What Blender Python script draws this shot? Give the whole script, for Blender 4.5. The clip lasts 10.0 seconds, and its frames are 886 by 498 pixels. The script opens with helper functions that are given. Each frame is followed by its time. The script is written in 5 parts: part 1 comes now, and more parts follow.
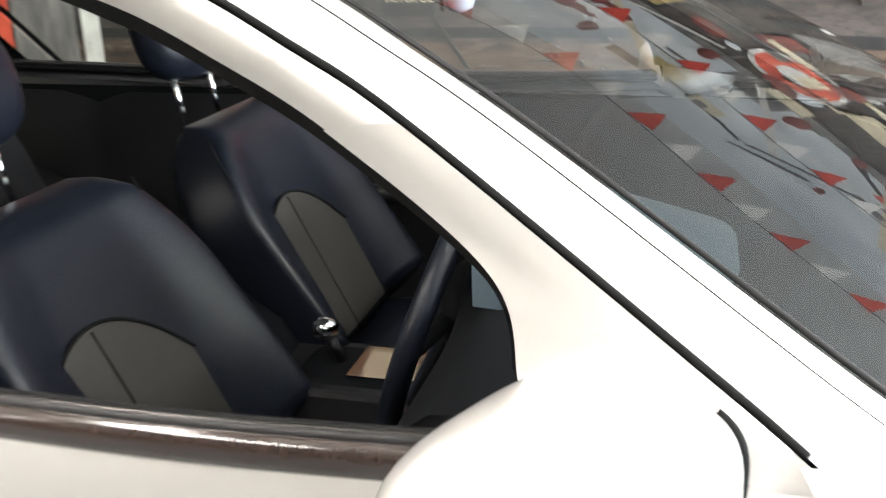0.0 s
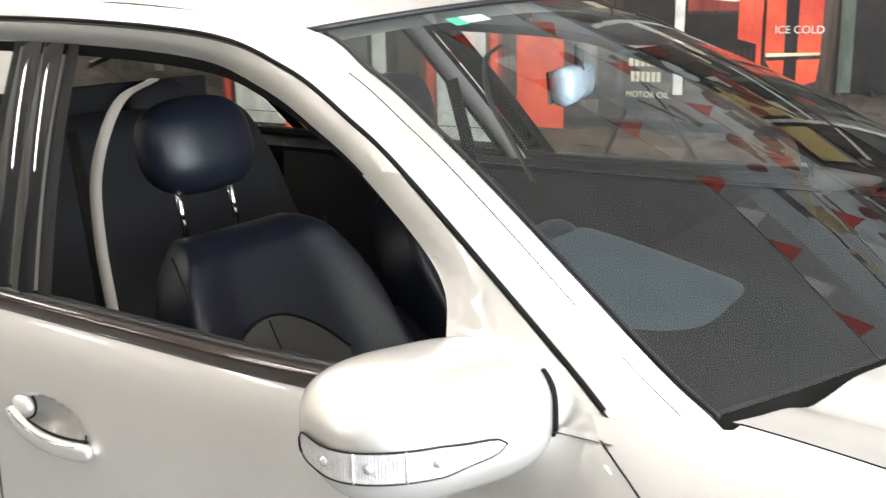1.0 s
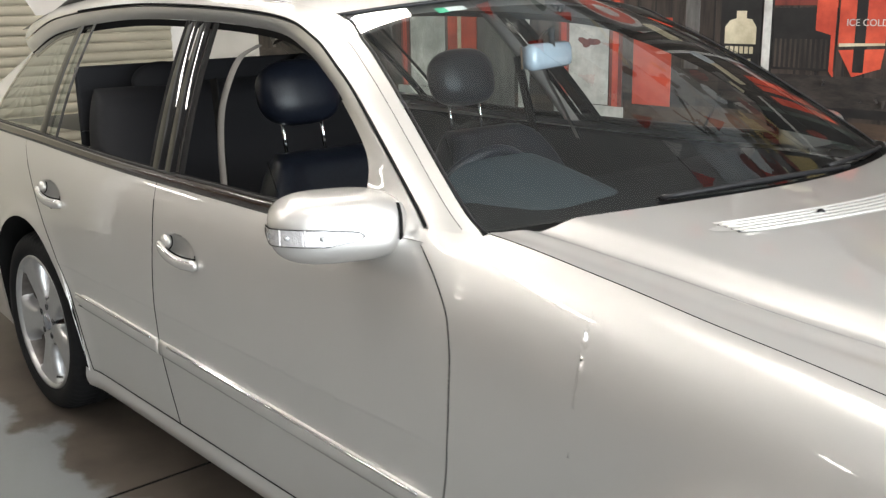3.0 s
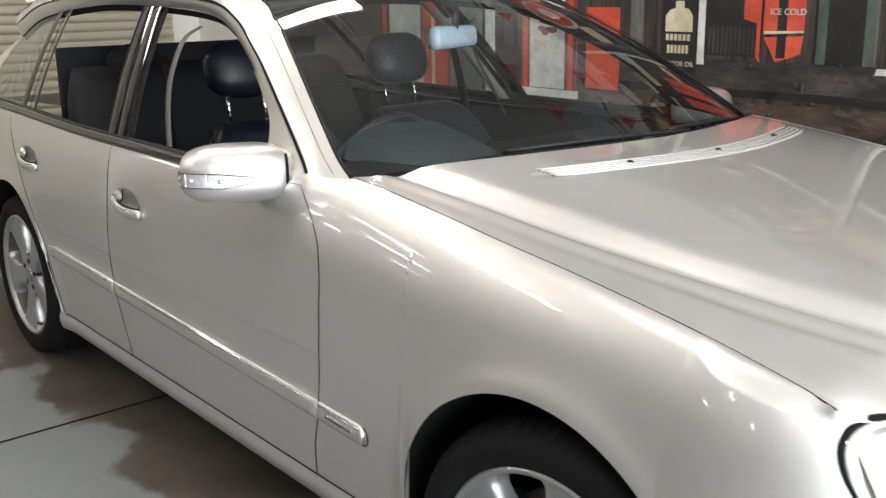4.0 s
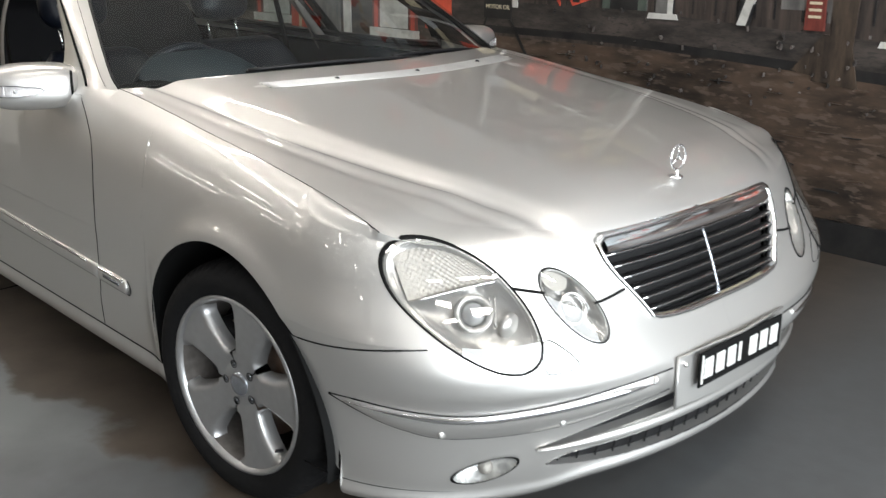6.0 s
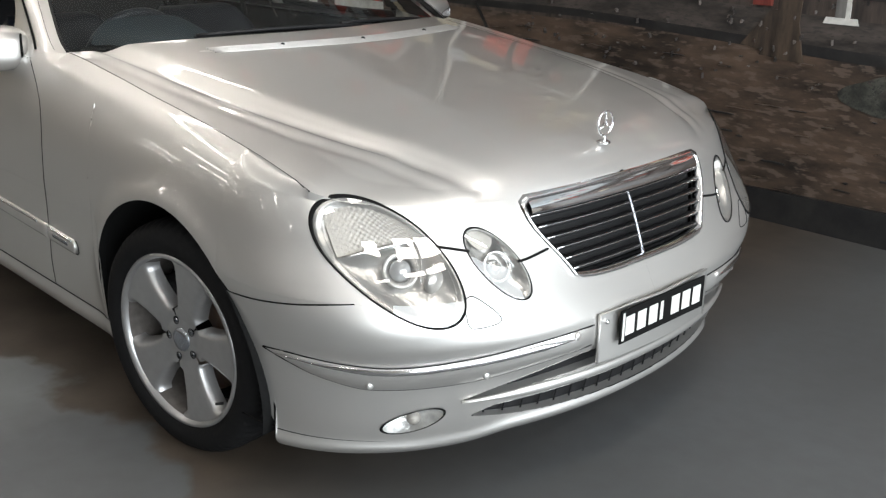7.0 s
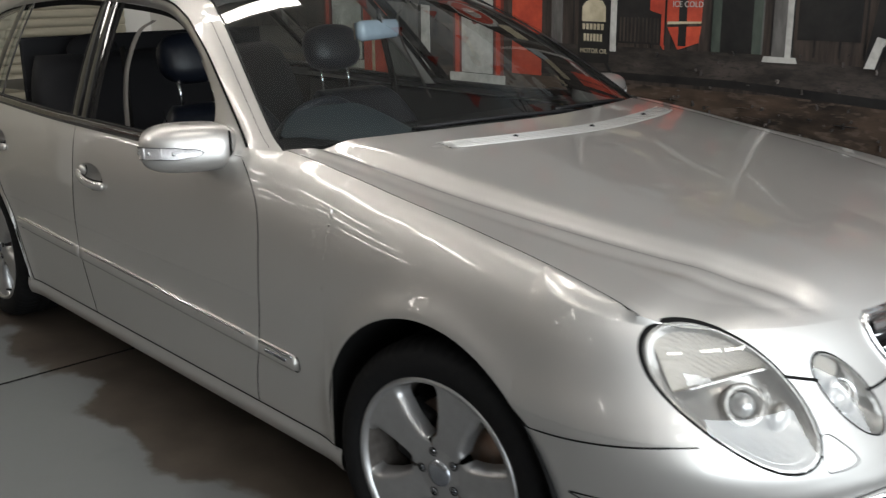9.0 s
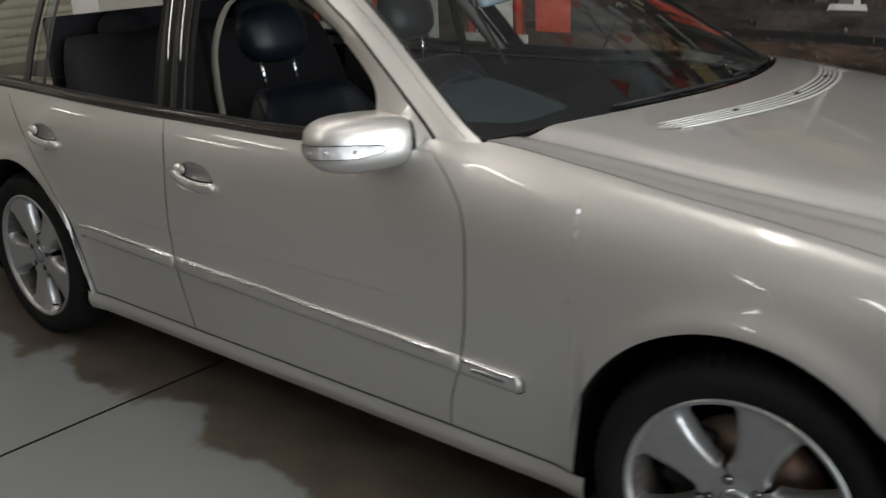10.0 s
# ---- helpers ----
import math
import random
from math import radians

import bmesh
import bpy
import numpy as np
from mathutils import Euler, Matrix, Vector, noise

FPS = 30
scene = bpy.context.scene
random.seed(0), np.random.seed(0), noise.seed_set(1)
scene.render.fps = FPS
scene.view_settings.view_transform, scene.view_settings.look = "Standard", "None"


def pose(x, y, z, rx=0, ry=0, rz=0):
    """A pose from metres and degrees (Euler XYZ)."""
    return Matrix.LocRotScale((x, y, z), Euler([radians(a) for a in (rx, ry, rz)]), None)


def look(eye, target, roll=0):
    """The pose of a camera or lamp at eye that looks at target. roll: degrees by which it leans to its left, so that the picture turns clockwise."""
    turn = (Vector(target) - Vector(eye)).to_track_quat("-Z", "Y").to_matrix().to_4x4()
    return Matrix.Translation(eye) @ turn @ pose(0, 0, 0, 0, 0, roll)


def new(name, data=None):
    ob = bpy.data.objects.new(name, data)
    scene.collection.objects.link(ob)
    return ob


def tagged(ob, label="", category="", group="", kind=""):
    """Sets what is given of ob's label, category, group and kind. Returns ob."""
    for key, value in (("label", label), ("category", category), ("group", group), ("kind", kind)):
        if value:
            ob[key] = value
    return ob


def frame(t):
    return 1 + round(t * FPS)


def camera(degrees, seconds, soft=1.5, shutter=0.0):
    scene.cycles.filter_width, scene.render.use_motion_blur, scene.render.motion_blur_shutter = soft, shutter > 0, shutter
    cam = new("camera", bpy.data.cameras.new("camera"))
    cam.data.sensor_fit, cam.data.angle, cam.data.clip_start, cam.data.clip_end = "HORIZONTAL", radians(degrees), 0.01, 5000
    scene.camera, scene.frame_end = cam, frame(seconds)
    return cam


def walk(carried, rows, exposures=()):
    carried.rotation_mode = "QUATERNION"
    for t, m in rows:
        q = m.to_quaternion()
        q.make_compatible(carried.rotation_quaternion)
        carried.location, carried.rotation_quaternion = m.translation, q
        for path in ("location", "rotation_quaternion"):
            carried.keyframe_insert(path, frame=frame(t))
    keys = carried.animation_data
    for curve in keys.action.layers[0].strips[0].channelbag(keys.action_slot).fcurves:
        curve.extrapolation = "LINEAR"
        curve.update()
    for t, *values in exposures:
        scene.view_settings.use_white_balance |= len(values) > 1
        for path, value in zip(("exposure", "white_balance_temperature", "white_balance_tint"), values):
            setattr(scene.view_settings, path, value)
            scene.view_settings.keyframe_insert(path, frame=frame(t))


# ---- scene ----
cam = camera(48.15, 10.0, soft=1.3, shutter=0.4)
# seconds, x, y, z, yaw, pitch, roll
ROWS = [
    (0.0, -0.896, -1.498, 1.384, 16.28, -19.66, -1.97),
    (0.5, -0.697, -1.684, 1.409, 24.96, -16.84, -0.66),
    (1.0, -0.402, -1.729, 1.421, 34.74, -14.16, -1.29),
    (1.5, -0.207, -1.820, 1.422, 38.28, -14.33, -1.53),
    (2.0, 0.040, -1.977, 1.439, 41.15, -15.13, -1.97),
    (2.5, 0.305, -2.020, 1.435, 45.79, -14.54, -1.50),
    (4.0, 1.124, -2.054, 1.405, 49.99, -14.75, -0.76),
    (4.5, 1.349, -2.060, 1.419, 48.69, -15.59, -0.46),
    (5.0, 1.591, -2.042, 1.413, 48.13, -16.05, -0.43),
    (5.5, 1.783, -2.061, 1.416, 47.02, -16.74, 0.04),
    (6.0, 2.045, -2.083, 1.431, 46.67, -17.78, 0.07),
    (7.5, 2.201, -2.061, 1.427, 45.11, -19.48, 1.23),
    (8.0, 2.101, -2.080, 1.448, 47.48, -17.66, 0.39),
    (8.5, 1.854, -2.186, 1.437, 47.91, -15.83, -0.43),
    (9.0, 1.550, -2.282, 1.459, 47.33, -15.70, -0.60),
    (9.5, 1.196, -2.410, 1.438, 44.69, -15.08, -0.99),
    (10.0, 0.731, -2.582, 1.493, 41.35, -18.44, -2.45),
]
walk(cam, [(t, pose(x, y, z, 90 + pitch, 0, yaw) @ pose(0, 0, 0, 0, 0, roll)) for t, x, y, z, yaw, pitch, roll in ROWS],
     exposures=[(0.0, 1.95), (0.5, 1.68), (1.0, 1.38), (1.5, 1.18), (2.0, 0.96), (2.5, 0.78), (4.0, 0.42), (5.0, 0.24), (6.0, 0.03), (7.5, -0.28), (8.5, -0.46), (9.5, -0.52), (10.0, -0.42)])

# ---- light ----
world = bpy.data.worlds.new("world")
scene.world = world
world.use_nodes = True
world.node_tree.nodes["Background"].inputs[0].default_value = (0.9, 0.95, 1.0, 1)
world.node_tree.nodes["Background"].inputs[1].default_value = 0.02
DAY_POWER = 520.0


# ---- materials ----
def material(name, color, rough=0.5, metal=0.0, coat=0.0, grain=0.0, scale=20.0, bump=0.0, color2=None, emit=0.0, stain=0.0, stain_scale=2.0, transmission=0.0, ior=1.45, spec=0.5):
    m = bpy.data.materials.new(name)
    m.use_nodes = True
    nt = m.node_tree
    b = nt.nodes["Principled BSDF"]
    b.inputs["Base Color"].default_value = (*color, 1)
    b.inputs["Roughness"].default_value = rough
    b.inputs["Metallic"].default_value = metal
    b.inputs["Coat Weight"].default_value = coat
    b.inputs["Coat Roughness"].default_value = 0.04
    b.inputs["Coat IOR"].default_value = 1.5
    b.inputs["Transmission Weight"].default_value = transmission
    b.inputs["IOR"].default_value = ior
    b.inputs["Specular IOR Level"].default_value = spec
    if emit:
        b.inputs["Emission Color"].default_value = (*color, 1)
        b.inputs["Emission Strength"].default_value = emit
    co = nt.nodes.new("ShaderNodeTexCoord")
    if grain or stain:
        c2 = color2 or tuple(c * 0.6 for c in color)
        last = None
        for amount, sc, det in ((stain, stain_scale, 6.0), (grain, scale, 3.0)):
            if not amount:
                continue
            n = nt.nodes.new("ShaderNodeTexNoise")
            n.inputs["Scale"].default_value = sc
            n.inputs["Detail"].default_value = det
            nt.links.new(co.outputs["Object"], n.inputs["Vector"])
            ramp = nt.nodes.new("ShaderNodeMapRange")
            ramp.inputs["From Min"].default_value = 0.35
            ramp.inputs["From Max"].default_value = 0.7
            ramp.inputs["To Max"].default_value = amount
            nt.links.new(n.outputs["Fac"], ramp.inputs["Value"])
            mix = nt.nodes.new("ShaderNodeMix")
            mix.data_type = "RGBA"
            mix.inputs["A"].default_value = (*color, 1)
            mix.inputs["B"].default_value = (*c2, 1)
            nt.links.new(ramp.outputs["Result"], mix.inputs["Factor"])
            if last:
                nt.links.new(last.outputs["Result"], mix.inputs["A"])
            last = mix
        nt.links.new(last.outputs["Result"], b.inputs["Base Color"])
    if bump:
        n = nt.nodes.new("ShaderNodeTexNoise")
        n.inputs["Scale"].default_value = scale * 2
        nt.links.new(co.outputs["Object"], n.inputs["Vector"])
        bp = nt.nodes.new("ShaderNodeBump")
        bp.inputs["Strength"].default_value = bump
        bp.inputs["Distance"].default_value = 0.002
        nt.links.new(n.outputs["Fac"], bp.inputs["Height"])
        nt.links.new(bp.outputs["Normal"], b.inputs["Normal"])
    return m


PAINT = material("silver_paint", (0.60, 0.586, 0.564), 0.41, 0.78, 1.0, grain=0.2, scale=900, color2=(0.67, 0.665, 0.655))
BLACK = material("black_plastic", (0.014, 0.014, 0.015), 0.45, grain=0.3, scale=300, spec=0.3)
GLOSS = material("gloss_black", (0.005, 0.005, 0.006), 0.04)
RUBBER = material("rubber", (0.007, 0.007, 0.0075), 0.75, grain=0.4, scale=60, bump=0.3, color2=(0.013, 0.0125, 0.012), spec=0.15)
CHROME = material("chrome", (0.86, 0.86, 0.87), 0.07, 1.0)
ALLOY = material("alloy", (0.40, 0.40, 0.40), 0.34, 0.75, 0.5, grain=0.3, scale=40, color2=(0.30, 0.29, 0.28))
LEATHER = material("leather", (0.005, 0.0065, 0.011), 0.36, grain=0.4, scale=120, bump=0.25, color2=(0.012, 0.015, 0.024), spec=0.35)
LEATHER_GREY = material("perforated_leather", (0.030, 0.028, 0.025), 0.5, grain=0.5, scale=260, bump=0.6, color2=(0.03, 0.03, 0.028))
DASH = material("dash_plastic", (0.006, 0.0065, 0.0075), 0.7, spec=0.06, grain=0.3, scale=160, bump=0.1)
LINER = material("headliner", (0.26, 0.255, 0.24), 0.9, grain=0.3, scale=300)
GREY_TRIM = material("grey_pillar_trim", (0.17, 0.155, 0.14), 0.6, grain=0.2, scale=200)
DISC = material("brake_disc", (0.3, 0.24, 0.2), 0.4, 0.8, grain=0.6, scale=30, color2=(0.2, 0.1, 0.06))
RED = material("red_plastic", (0.6, 0.05, 0.04), 0.4)
WOOD = material("burr_wood", (0.12, 0.06, 0.03), 0.15, coat=0.8, grain=0.7, scale=30, color2=(0.04, 0.02, 0.012))
SEAM = material("panel_gap", (0.008, 0.008, 0.008), 0.8, spec=0.1)
WHITE = material("white_paint", (0.80, 0.785, 0.75), 0.7, grain=0.25, scale=3, stain=0.3, stain_scale=1.2, color2=(0.55, 0.54, 0.5))
CEIL = material("ceiling_board", (0.56, 0.55, 0.53), 0.8, grain=0.3, scale=4)
LAMP = material("glowing_diffuser", (1.0, 0.945, 0.88), 0.5, emit=26.0)


def glass(name, tint, rough=0.0):
    m = bpy.data.materials.new(name)
    m.use_nodes = True
    nt = m.node_tree
    nt.nodes.clear()
    out = nt.nodes.new("ShaderNodeOutputMaterial")
    t = nt.nodes.new("ShaderNodeBsdfTransparent")
    t.inputs[0].default_value = (*tint, 1)
    g = nt.nodes.new("ShaderNodeBsdfGlossy")
    g.inputs["Roughness"].default_value = rough
    lw = nt.nodes.new("ShaderNodeLayerWeight")
    lw.inputs["Blend"].default_value = 0.5
    pw = nt.nodes.new("ShaderNodeMath")
    pw.operation = "POWER"
    pw.inputs[1].default_value = 5.0
    nt.links.new(lw.outputs["Facing"], pw.inputs[0])
    f = nt.nodes.new("ShaderNodeMath")
    f.operation = "MULTIPLY_ADD"
    f.inputs[1].default_value, f.inputs[2].default_value = 0.92, 0.08
    nt.links.new(pw.outputs[0], f.inputs[0])
    mx = nt.nodes.new("ShaderNodeMixShader")
    nt.links.new(f.outputs[0], mx.inputs[0])
    nt.links.new(t.outputs[0], mx.inputs[1])
    nt.links.new(g.outputs[0], mx.inputs[2])
    nt.links.new(mx.outputs[0], out.inputs[0])
    return m


GLASS = glass("windscreen_glass", (0.84, 0.90, 0.90))
SIDE_GLASS = glass("side_glass", (0.66, 0.71, 0.70))
LENS = glass("lamp_lens", (0.93, 0.93, 0.92))


# ---- mesh tools ----
def part(name, mesh, mat, parent=None, label="", smooth=True, bevel=0.0):
    """One mesh object from (vertices, faces) or a bmesh, under a thing or a part."""
    me = bpy.data.meshes.new(name)
    if isinstance(mesh, tuple):
        me.from_pydata([tuple(v) for v in mesh[0]], [], [tuple(f) for f in mesh[1]])
    else:
        mesh.to_mesh(me)
        mesh.free()
    me.materials.append(mat)
    if smooth:
        me.shade_smooth()
    ob = new(name, me)
    if parent:
        ob.parent = parent
    if label:
        ob["label"] = label
    if bevel:
        bv = ob.modifiers.new("bevel", "BEVEL")
        bv.width, bv.segments, bv.limit_method = bevel, 2, "ANGLE"
    return ob


def grid(nu, nv, f, flip=False, close_u=False):
    """A sheet from f(u, v), u and v from 0 to 1."""
    V = [f(i / nu, j / nv) for i in range(nu + (0 if close_u else 1)) for j in range(nv + 1)]
    n = nu if close_u else nu + 1
    F = []
    for i in range(nu):
        for j in range(nv):
            a, b = i * (nv + 1) + j, ((i + 1) % n) * (nv + 1) + j
            q = (a, b, b + 1, a + 1)
            F.append(q[::-1] if flip else q)
    return V, F


def flip_y(mesh):
    V, F = mesh
    return [(v[0], -v[1], v[2]) for v in V], [tuple(f[::-1]) for f in F]


def merge(*meshes):
    V, F = [], []
    for v, f in meshes:
        k = len(V)
        V += list(v)
        F += [tuple(i + k for i in q) for q in f]
    return V, F


def pair(name, mesh, mat, parent, label="", **kw):
    """A part on the car's right side and its mirror image on the left."""
    a = part(name, mesh, mat, parent, label, **kw)
    b = part(name, flip_y(mesh), mat, parent, label, **kw)
    return a, b


def tube(points, r, seg=10, r2=None, cap=True):
    """A round bar along points; r2 flattens it across its second axis."""
    P = [Vector(p) for p in points]
    r2 = r2 or r
    V, F = [], []
    ref = Vector((0, 0, 1))
    for i, p in enumerate(P):
        d = (P[min(i + 1, len(P) - 1)] - P[max(i - 1, 0)]).normalized()
        if abs(d.dot(ref)) > 0.95:
            ref = Vector((0, 1, 0)) if abs(d.y) < 0.9 else Vector((1, 0, 0))
        s = d.cross(ref).normalized()
        n = s.cross(d).normalized()
        ri = r(i / (len(P) - 1)) if callable(r) else r
        rj = ri if r2 is r else (r2(i / (len(P) - 1)) if callable(r2) else r2)
        for k in range(seg):
            a = 2 * math.pi * k / seg
            V.append(p + s * math.cos(a) * ri + n * math.sin(a) * rj)
    for i in range(len(P) - 1):
        for k in range(seg):
            a, b = i * seg + k, i * seg + (k + 1) % seg
            F.append((a, b, b + seg, a + seg))
    if cap:
        F.append(tuple(range(seg))[::-1])
        F.append(tuple(range((len(P) - 1) * seg, len(P) * seg)))
    return V, F


def box(x0, x1, y0, y1, z0, z1):
    V = [(x, y, z) for x in (x0, x1) for y in (y0, y1) for z in (z0, z1)]
    return V, [(0, 1, 3, 2), (4, 6, 7, 5), (0, 4, 5, 1), (2, 3, 7, 6), (0, 2, 6, 4), (1, 5, 7, 3)]


def revolve(profile, seg, axis_y=True):
    """A turned body about the y axis from (radius, y) pairs."""
    n = len(profile)
    V = [(r * math.cos(2 * math.pi * k / seg), y, r * math.sin(2 * math.pi * k / seg)) for k in range(seg) for r, y in profile]
    F = []
    for k in range(seg):
        for j in range(n - 1):
            a, b = k * n + j, ((k + 1) % seg) * n + j
            F.append((a, a + 1, b + 1, b))
    return V, F


def lerp(a, b, t):
    return a + (b - a) * t


def curve1(xs, ys):
    """A smooth curve through knots (monotone cubic)."""
    xs, ys = np.array(xs, float), np.array(ys, float)
    h, d = np.diff(xs), np.diff(ys) / np.diff(xs)
    m = np.zeros(len(xs))
    m[0], m[-1] = d[0], d[-1]
    for i in range(1, len(xs) - 1):
        if d[i - 1] * d[i] > 0:
            w1, w2 = 2 * h[i] + h[i - 1], h[i] + 2 * h[i - 1]
            m[i] = (w1 + w2) / (w1 / d[i - 1] + w2 / d[i])

    def f(x):
        x = min(max(x, xs[0]), xs[-1])
        i = min(max(int(np.searchsorted(xs, x)) - 1, 0), len(xs) - 2)
        t = (x - xs[i]) / h[i]
        return float((2 * t**3 - 3 * t**2 + 1) * ys[i] + (t**3 - 2 * t**2 + t) * h[i] * m[i] + (-2 * t**3 + 3 * t**2) * ys[i + 1] + (t**3 - t**2) * h[i] * m[i + 1])
    return f


def spline(points, n):
    """A smooth line through a few points (centripetal-free Catmull-Rom), n pieces a span."""
    P = [Vector(p) for p in points]
    Q = [2 * P[0] - P[1]] + P + [2 * P[-1] - P[-2]]
    out = []
    for i in range(1, len(Q) - 2):
        a, b, c, d = Q[i - 1:i + 3]
        for k in range(n):
            t = k / n
            out.append(0.5 * (2 * b + (c - a) * t + (2 * a - 5 * b + 4 * c - d) * t * t + (3 * b - a - 3 * c + d) * t**3))
    out.append(P[-1])
    return out


# ---- the room ----
ROOM = (-7.5, 5.0, -13.0, 2.28, 3.6)
HALL_X = -19.0
FLOOR = material("worn_concrete", (0.105, 0.110, 0.113), 0.42, grain=0.25, scale=14, stain=0.5, stain_scale=0.8, bump=0.12, color2=(0.065, 0.063, 0.060))


def parking_stain(m, y_edge):
    """Worn pale floor paint towards the rear, and a brown oily stain where cars stand, with a ragged edge along y_edge."""
    nt = m.node_tree
    b = nt.nodes["Principled BSDF"]
    base = b.inputs["Base Color"].links[0].from_socket
    co = nt.nodes.new("ShaderNodeTexCoord")
    sep = nt.nodes.new("ShaderNodeSeparateXYZ")
    nt.links.new(co.outputs["Object"], sep.inputs[0])
    n = nt.nodes.new("ShaderNodeTexNoise")
    n.inputs["Scale"].default_value, n.inputs["Detail"].default_value = 2.6, 8.0
    nt.links.new(co.outputs["Object"], n.inputs["Vector"])
    add = nt.nodes.new("ShaderNodeMath")
    add.operation = "MULTIPLY_ADD"
    add.inputs[1].default_value = 0.7
    nt.links.new(n.outputs["Fac"], add.inputs[0])
    nt.links.new(sep.outputs["Y"], add.inputs[2])
    mr = nt.nodes.new("ShaderNodeMapRange")
    mr.inputs["From Min"].default_value, mr.inputs["From Max"].default_value = y_edge + 0.325, y_edge + 0.375
    mr.inputs["To Max"].default_value = 0.94
    nt.links.new(add.outputs[0], mr.inputs["Value"])
    spot = nt.nodes.new("ShaderNodeTexNoise")
    spot.inputs["Scale"].default_value, spot.inputs["Detail"].default_value = 5.0, 5.0
    nt.links.new(co.outputs["Object"], spot.inputs["Vector"])
    sr = nt.nodes.new("ShaderNodeValToRGB")
    sr.color_ramp.elements[0].position, sr.color_ramp.elements[1].position = 0.34, 0.6
    sr.color_ramp.elements[0].color, sr.color_ramp.elements[1].color = (0.045, 0.034, 0.025, 1), (0.075, 0.058, 0.044, 1)
    nt.links.new(spot.outputs["Fac"], sr.inputs["Fac"])
    front = nt.nodes.new("ShaderNodeMapRange")
    front.inputs["From Min"].default_value, front.inputs["From Max"].default_value = 0.75, 0.15
    nt.links.new(sep.outputs["X"], front.inputs["Value"])
    both = nt.nodes.new("ShaderNodeMath")
    both.operation = "MULTIPLY"
    nt.links.new(mr.outputs["Result"], both.inputs[0])
    nt.links.new(front.outputs["Result"], both.inputs[1])
    mx = nt.nodes.new("ShaderNodeMix")
    mx.data_type = "RGBA"
    nt.links.new(both.outputs[0], mx.inputs["Factor"])
    worn = nt.nodes.new("ShaderNodeTexNoise")
    worn.inputs["Scale"].default_value, worn.inputs["Detail"].default_value = 1.3, 8.0
    nt.links.new(co.outputs["Object"], worn.inputs["Vector"])
    along = nt.nodes.new("ShaderNodeMath")
    along.operation = "MULTIPLY_ADD"
    along.inputs[1].default_value = -0.25
    nt.links.new(sep.outputs["X"], along.inputs[0])
    nt.links.new(worn.outputs["Fac"], along.inputs[2])
    wr = nt.nodes.new("ShaderNodeMapRange")
    wr.inputs["From Min"].default_value, wr.inputs["From Max"].default_value, wr.inputs["To Max"].default_value = 0.50, 0.74, 0.85
    nt.links.new(along.outputs[0], wr.inputs["Value"])
    paint = nt.nodes.new("ShaderNodeMix")
    paint.data_type = "RGBA"
    paint.inputs["B"].default_value = (0.178, 0.188, 0.190, 1)
    nt.links.new(wr.outputs["Result"], paint.inputs["Factor"])
    nt.links.new(base, paint.inputs["A"])
    nt.links.new(paint.outputs["Result"], mx.inputs["A"])
    nt.links.new(sr.outputs["Color"], mx.inputs["B"])
    nt.links.new(mx.outputs["Result"], b.inputs["Base Color"])


parking_stain(FLOOR, -1.0)
x0, x1, y0, y1, zc = ROOM
tagged(part("floor", box(HALL_X, x1, y0, y1, -0.1, 0), FLOOR, smooth=False), "worn grey concrete garage floor with stains", "floor", kind="structure")
floor_ob = bpy.data.objects["floor"]
for jx in (-5.1, -2.06):
    part("joint", box(jx - 0.004, jx + 0.004, y0 + 0.01, y1 - 0.01, 0.0005, 0.003), SEAM, floor_ob, smooth=False)
tagged(part("wall_north", box(x0, x1, y1, y1 + 0.15, 0, zc), WHITE, smooth=False), "painted garage wall behind the mural", "wall", kind="structure")
TAUPE = material("taupe_wall_paint", (0.33, 0.24, 0.165), 0.6, grain=0.3, scale=4, stain=0.4, stain_scale=0.9, color2=(0.2, 0.18, 0.16))
tagged(part("wall_south", box(HALL_X, x1, y0 - 0.15, y0, 0, zc), TAUPE, smooth=False), "plain taupe-painted garage wall", "wall", kind="structure")
tagged(part("wall_west", box(x0 - 0.15, x0, -3.4, y1, 0, zc), WHITE, smooth=False), "plain off-white garage wall", "wall", kind="structure")
tagged(part("wall_hall", merge(box(HALL_X, x0 - 0.15, -3.4, -3.25, 0, zc), box(HALL_X - 0.15, HALL_X, y0, -3.25, 0, zc)), TAUPE, smooth=False), "plain taupe-painted garage wall", "wall", kind="structure")
# the unseen wall ahead of the car gets an assumed doorway, to light the nose
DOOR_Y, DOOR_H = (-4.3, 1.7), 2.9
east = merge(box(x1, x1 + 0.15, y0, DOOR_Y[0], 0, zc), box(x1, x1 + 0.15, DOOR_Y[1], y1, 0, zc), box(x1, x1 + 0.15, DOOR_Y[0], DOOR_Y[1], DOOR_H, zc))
tagged(part("wall_east", east, WHITE, smooth=False), "plain off-white garage wall with an assumed, unseen doorway", "wall", kind="structure")
# area lamp filling the assumed opening, in place of daylight
day = bpy.data.lights.new("assumed_daylight", "AREA")
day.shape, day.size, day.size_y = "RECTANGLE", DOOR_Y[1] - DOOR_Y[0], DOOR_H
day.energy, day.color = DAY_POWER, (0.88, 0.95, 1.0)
new("assumed_daylight", day).matrix_world = look((x1 + 0.08, (DOOR_Y[0] + DOOR_Y[1]) / 2, DOOR_H / 2), (x1 - 3, (DOOR_Y[0] + DOOR_Y[1]) / 2, DOOR_H / 2))
tagged(part("ceiling", box(HALL_X, x1, y0, y1, zc, zc + 0.15), CEIL, smooth=False), "pale garage ceiling", "ceiling", kind="structure")


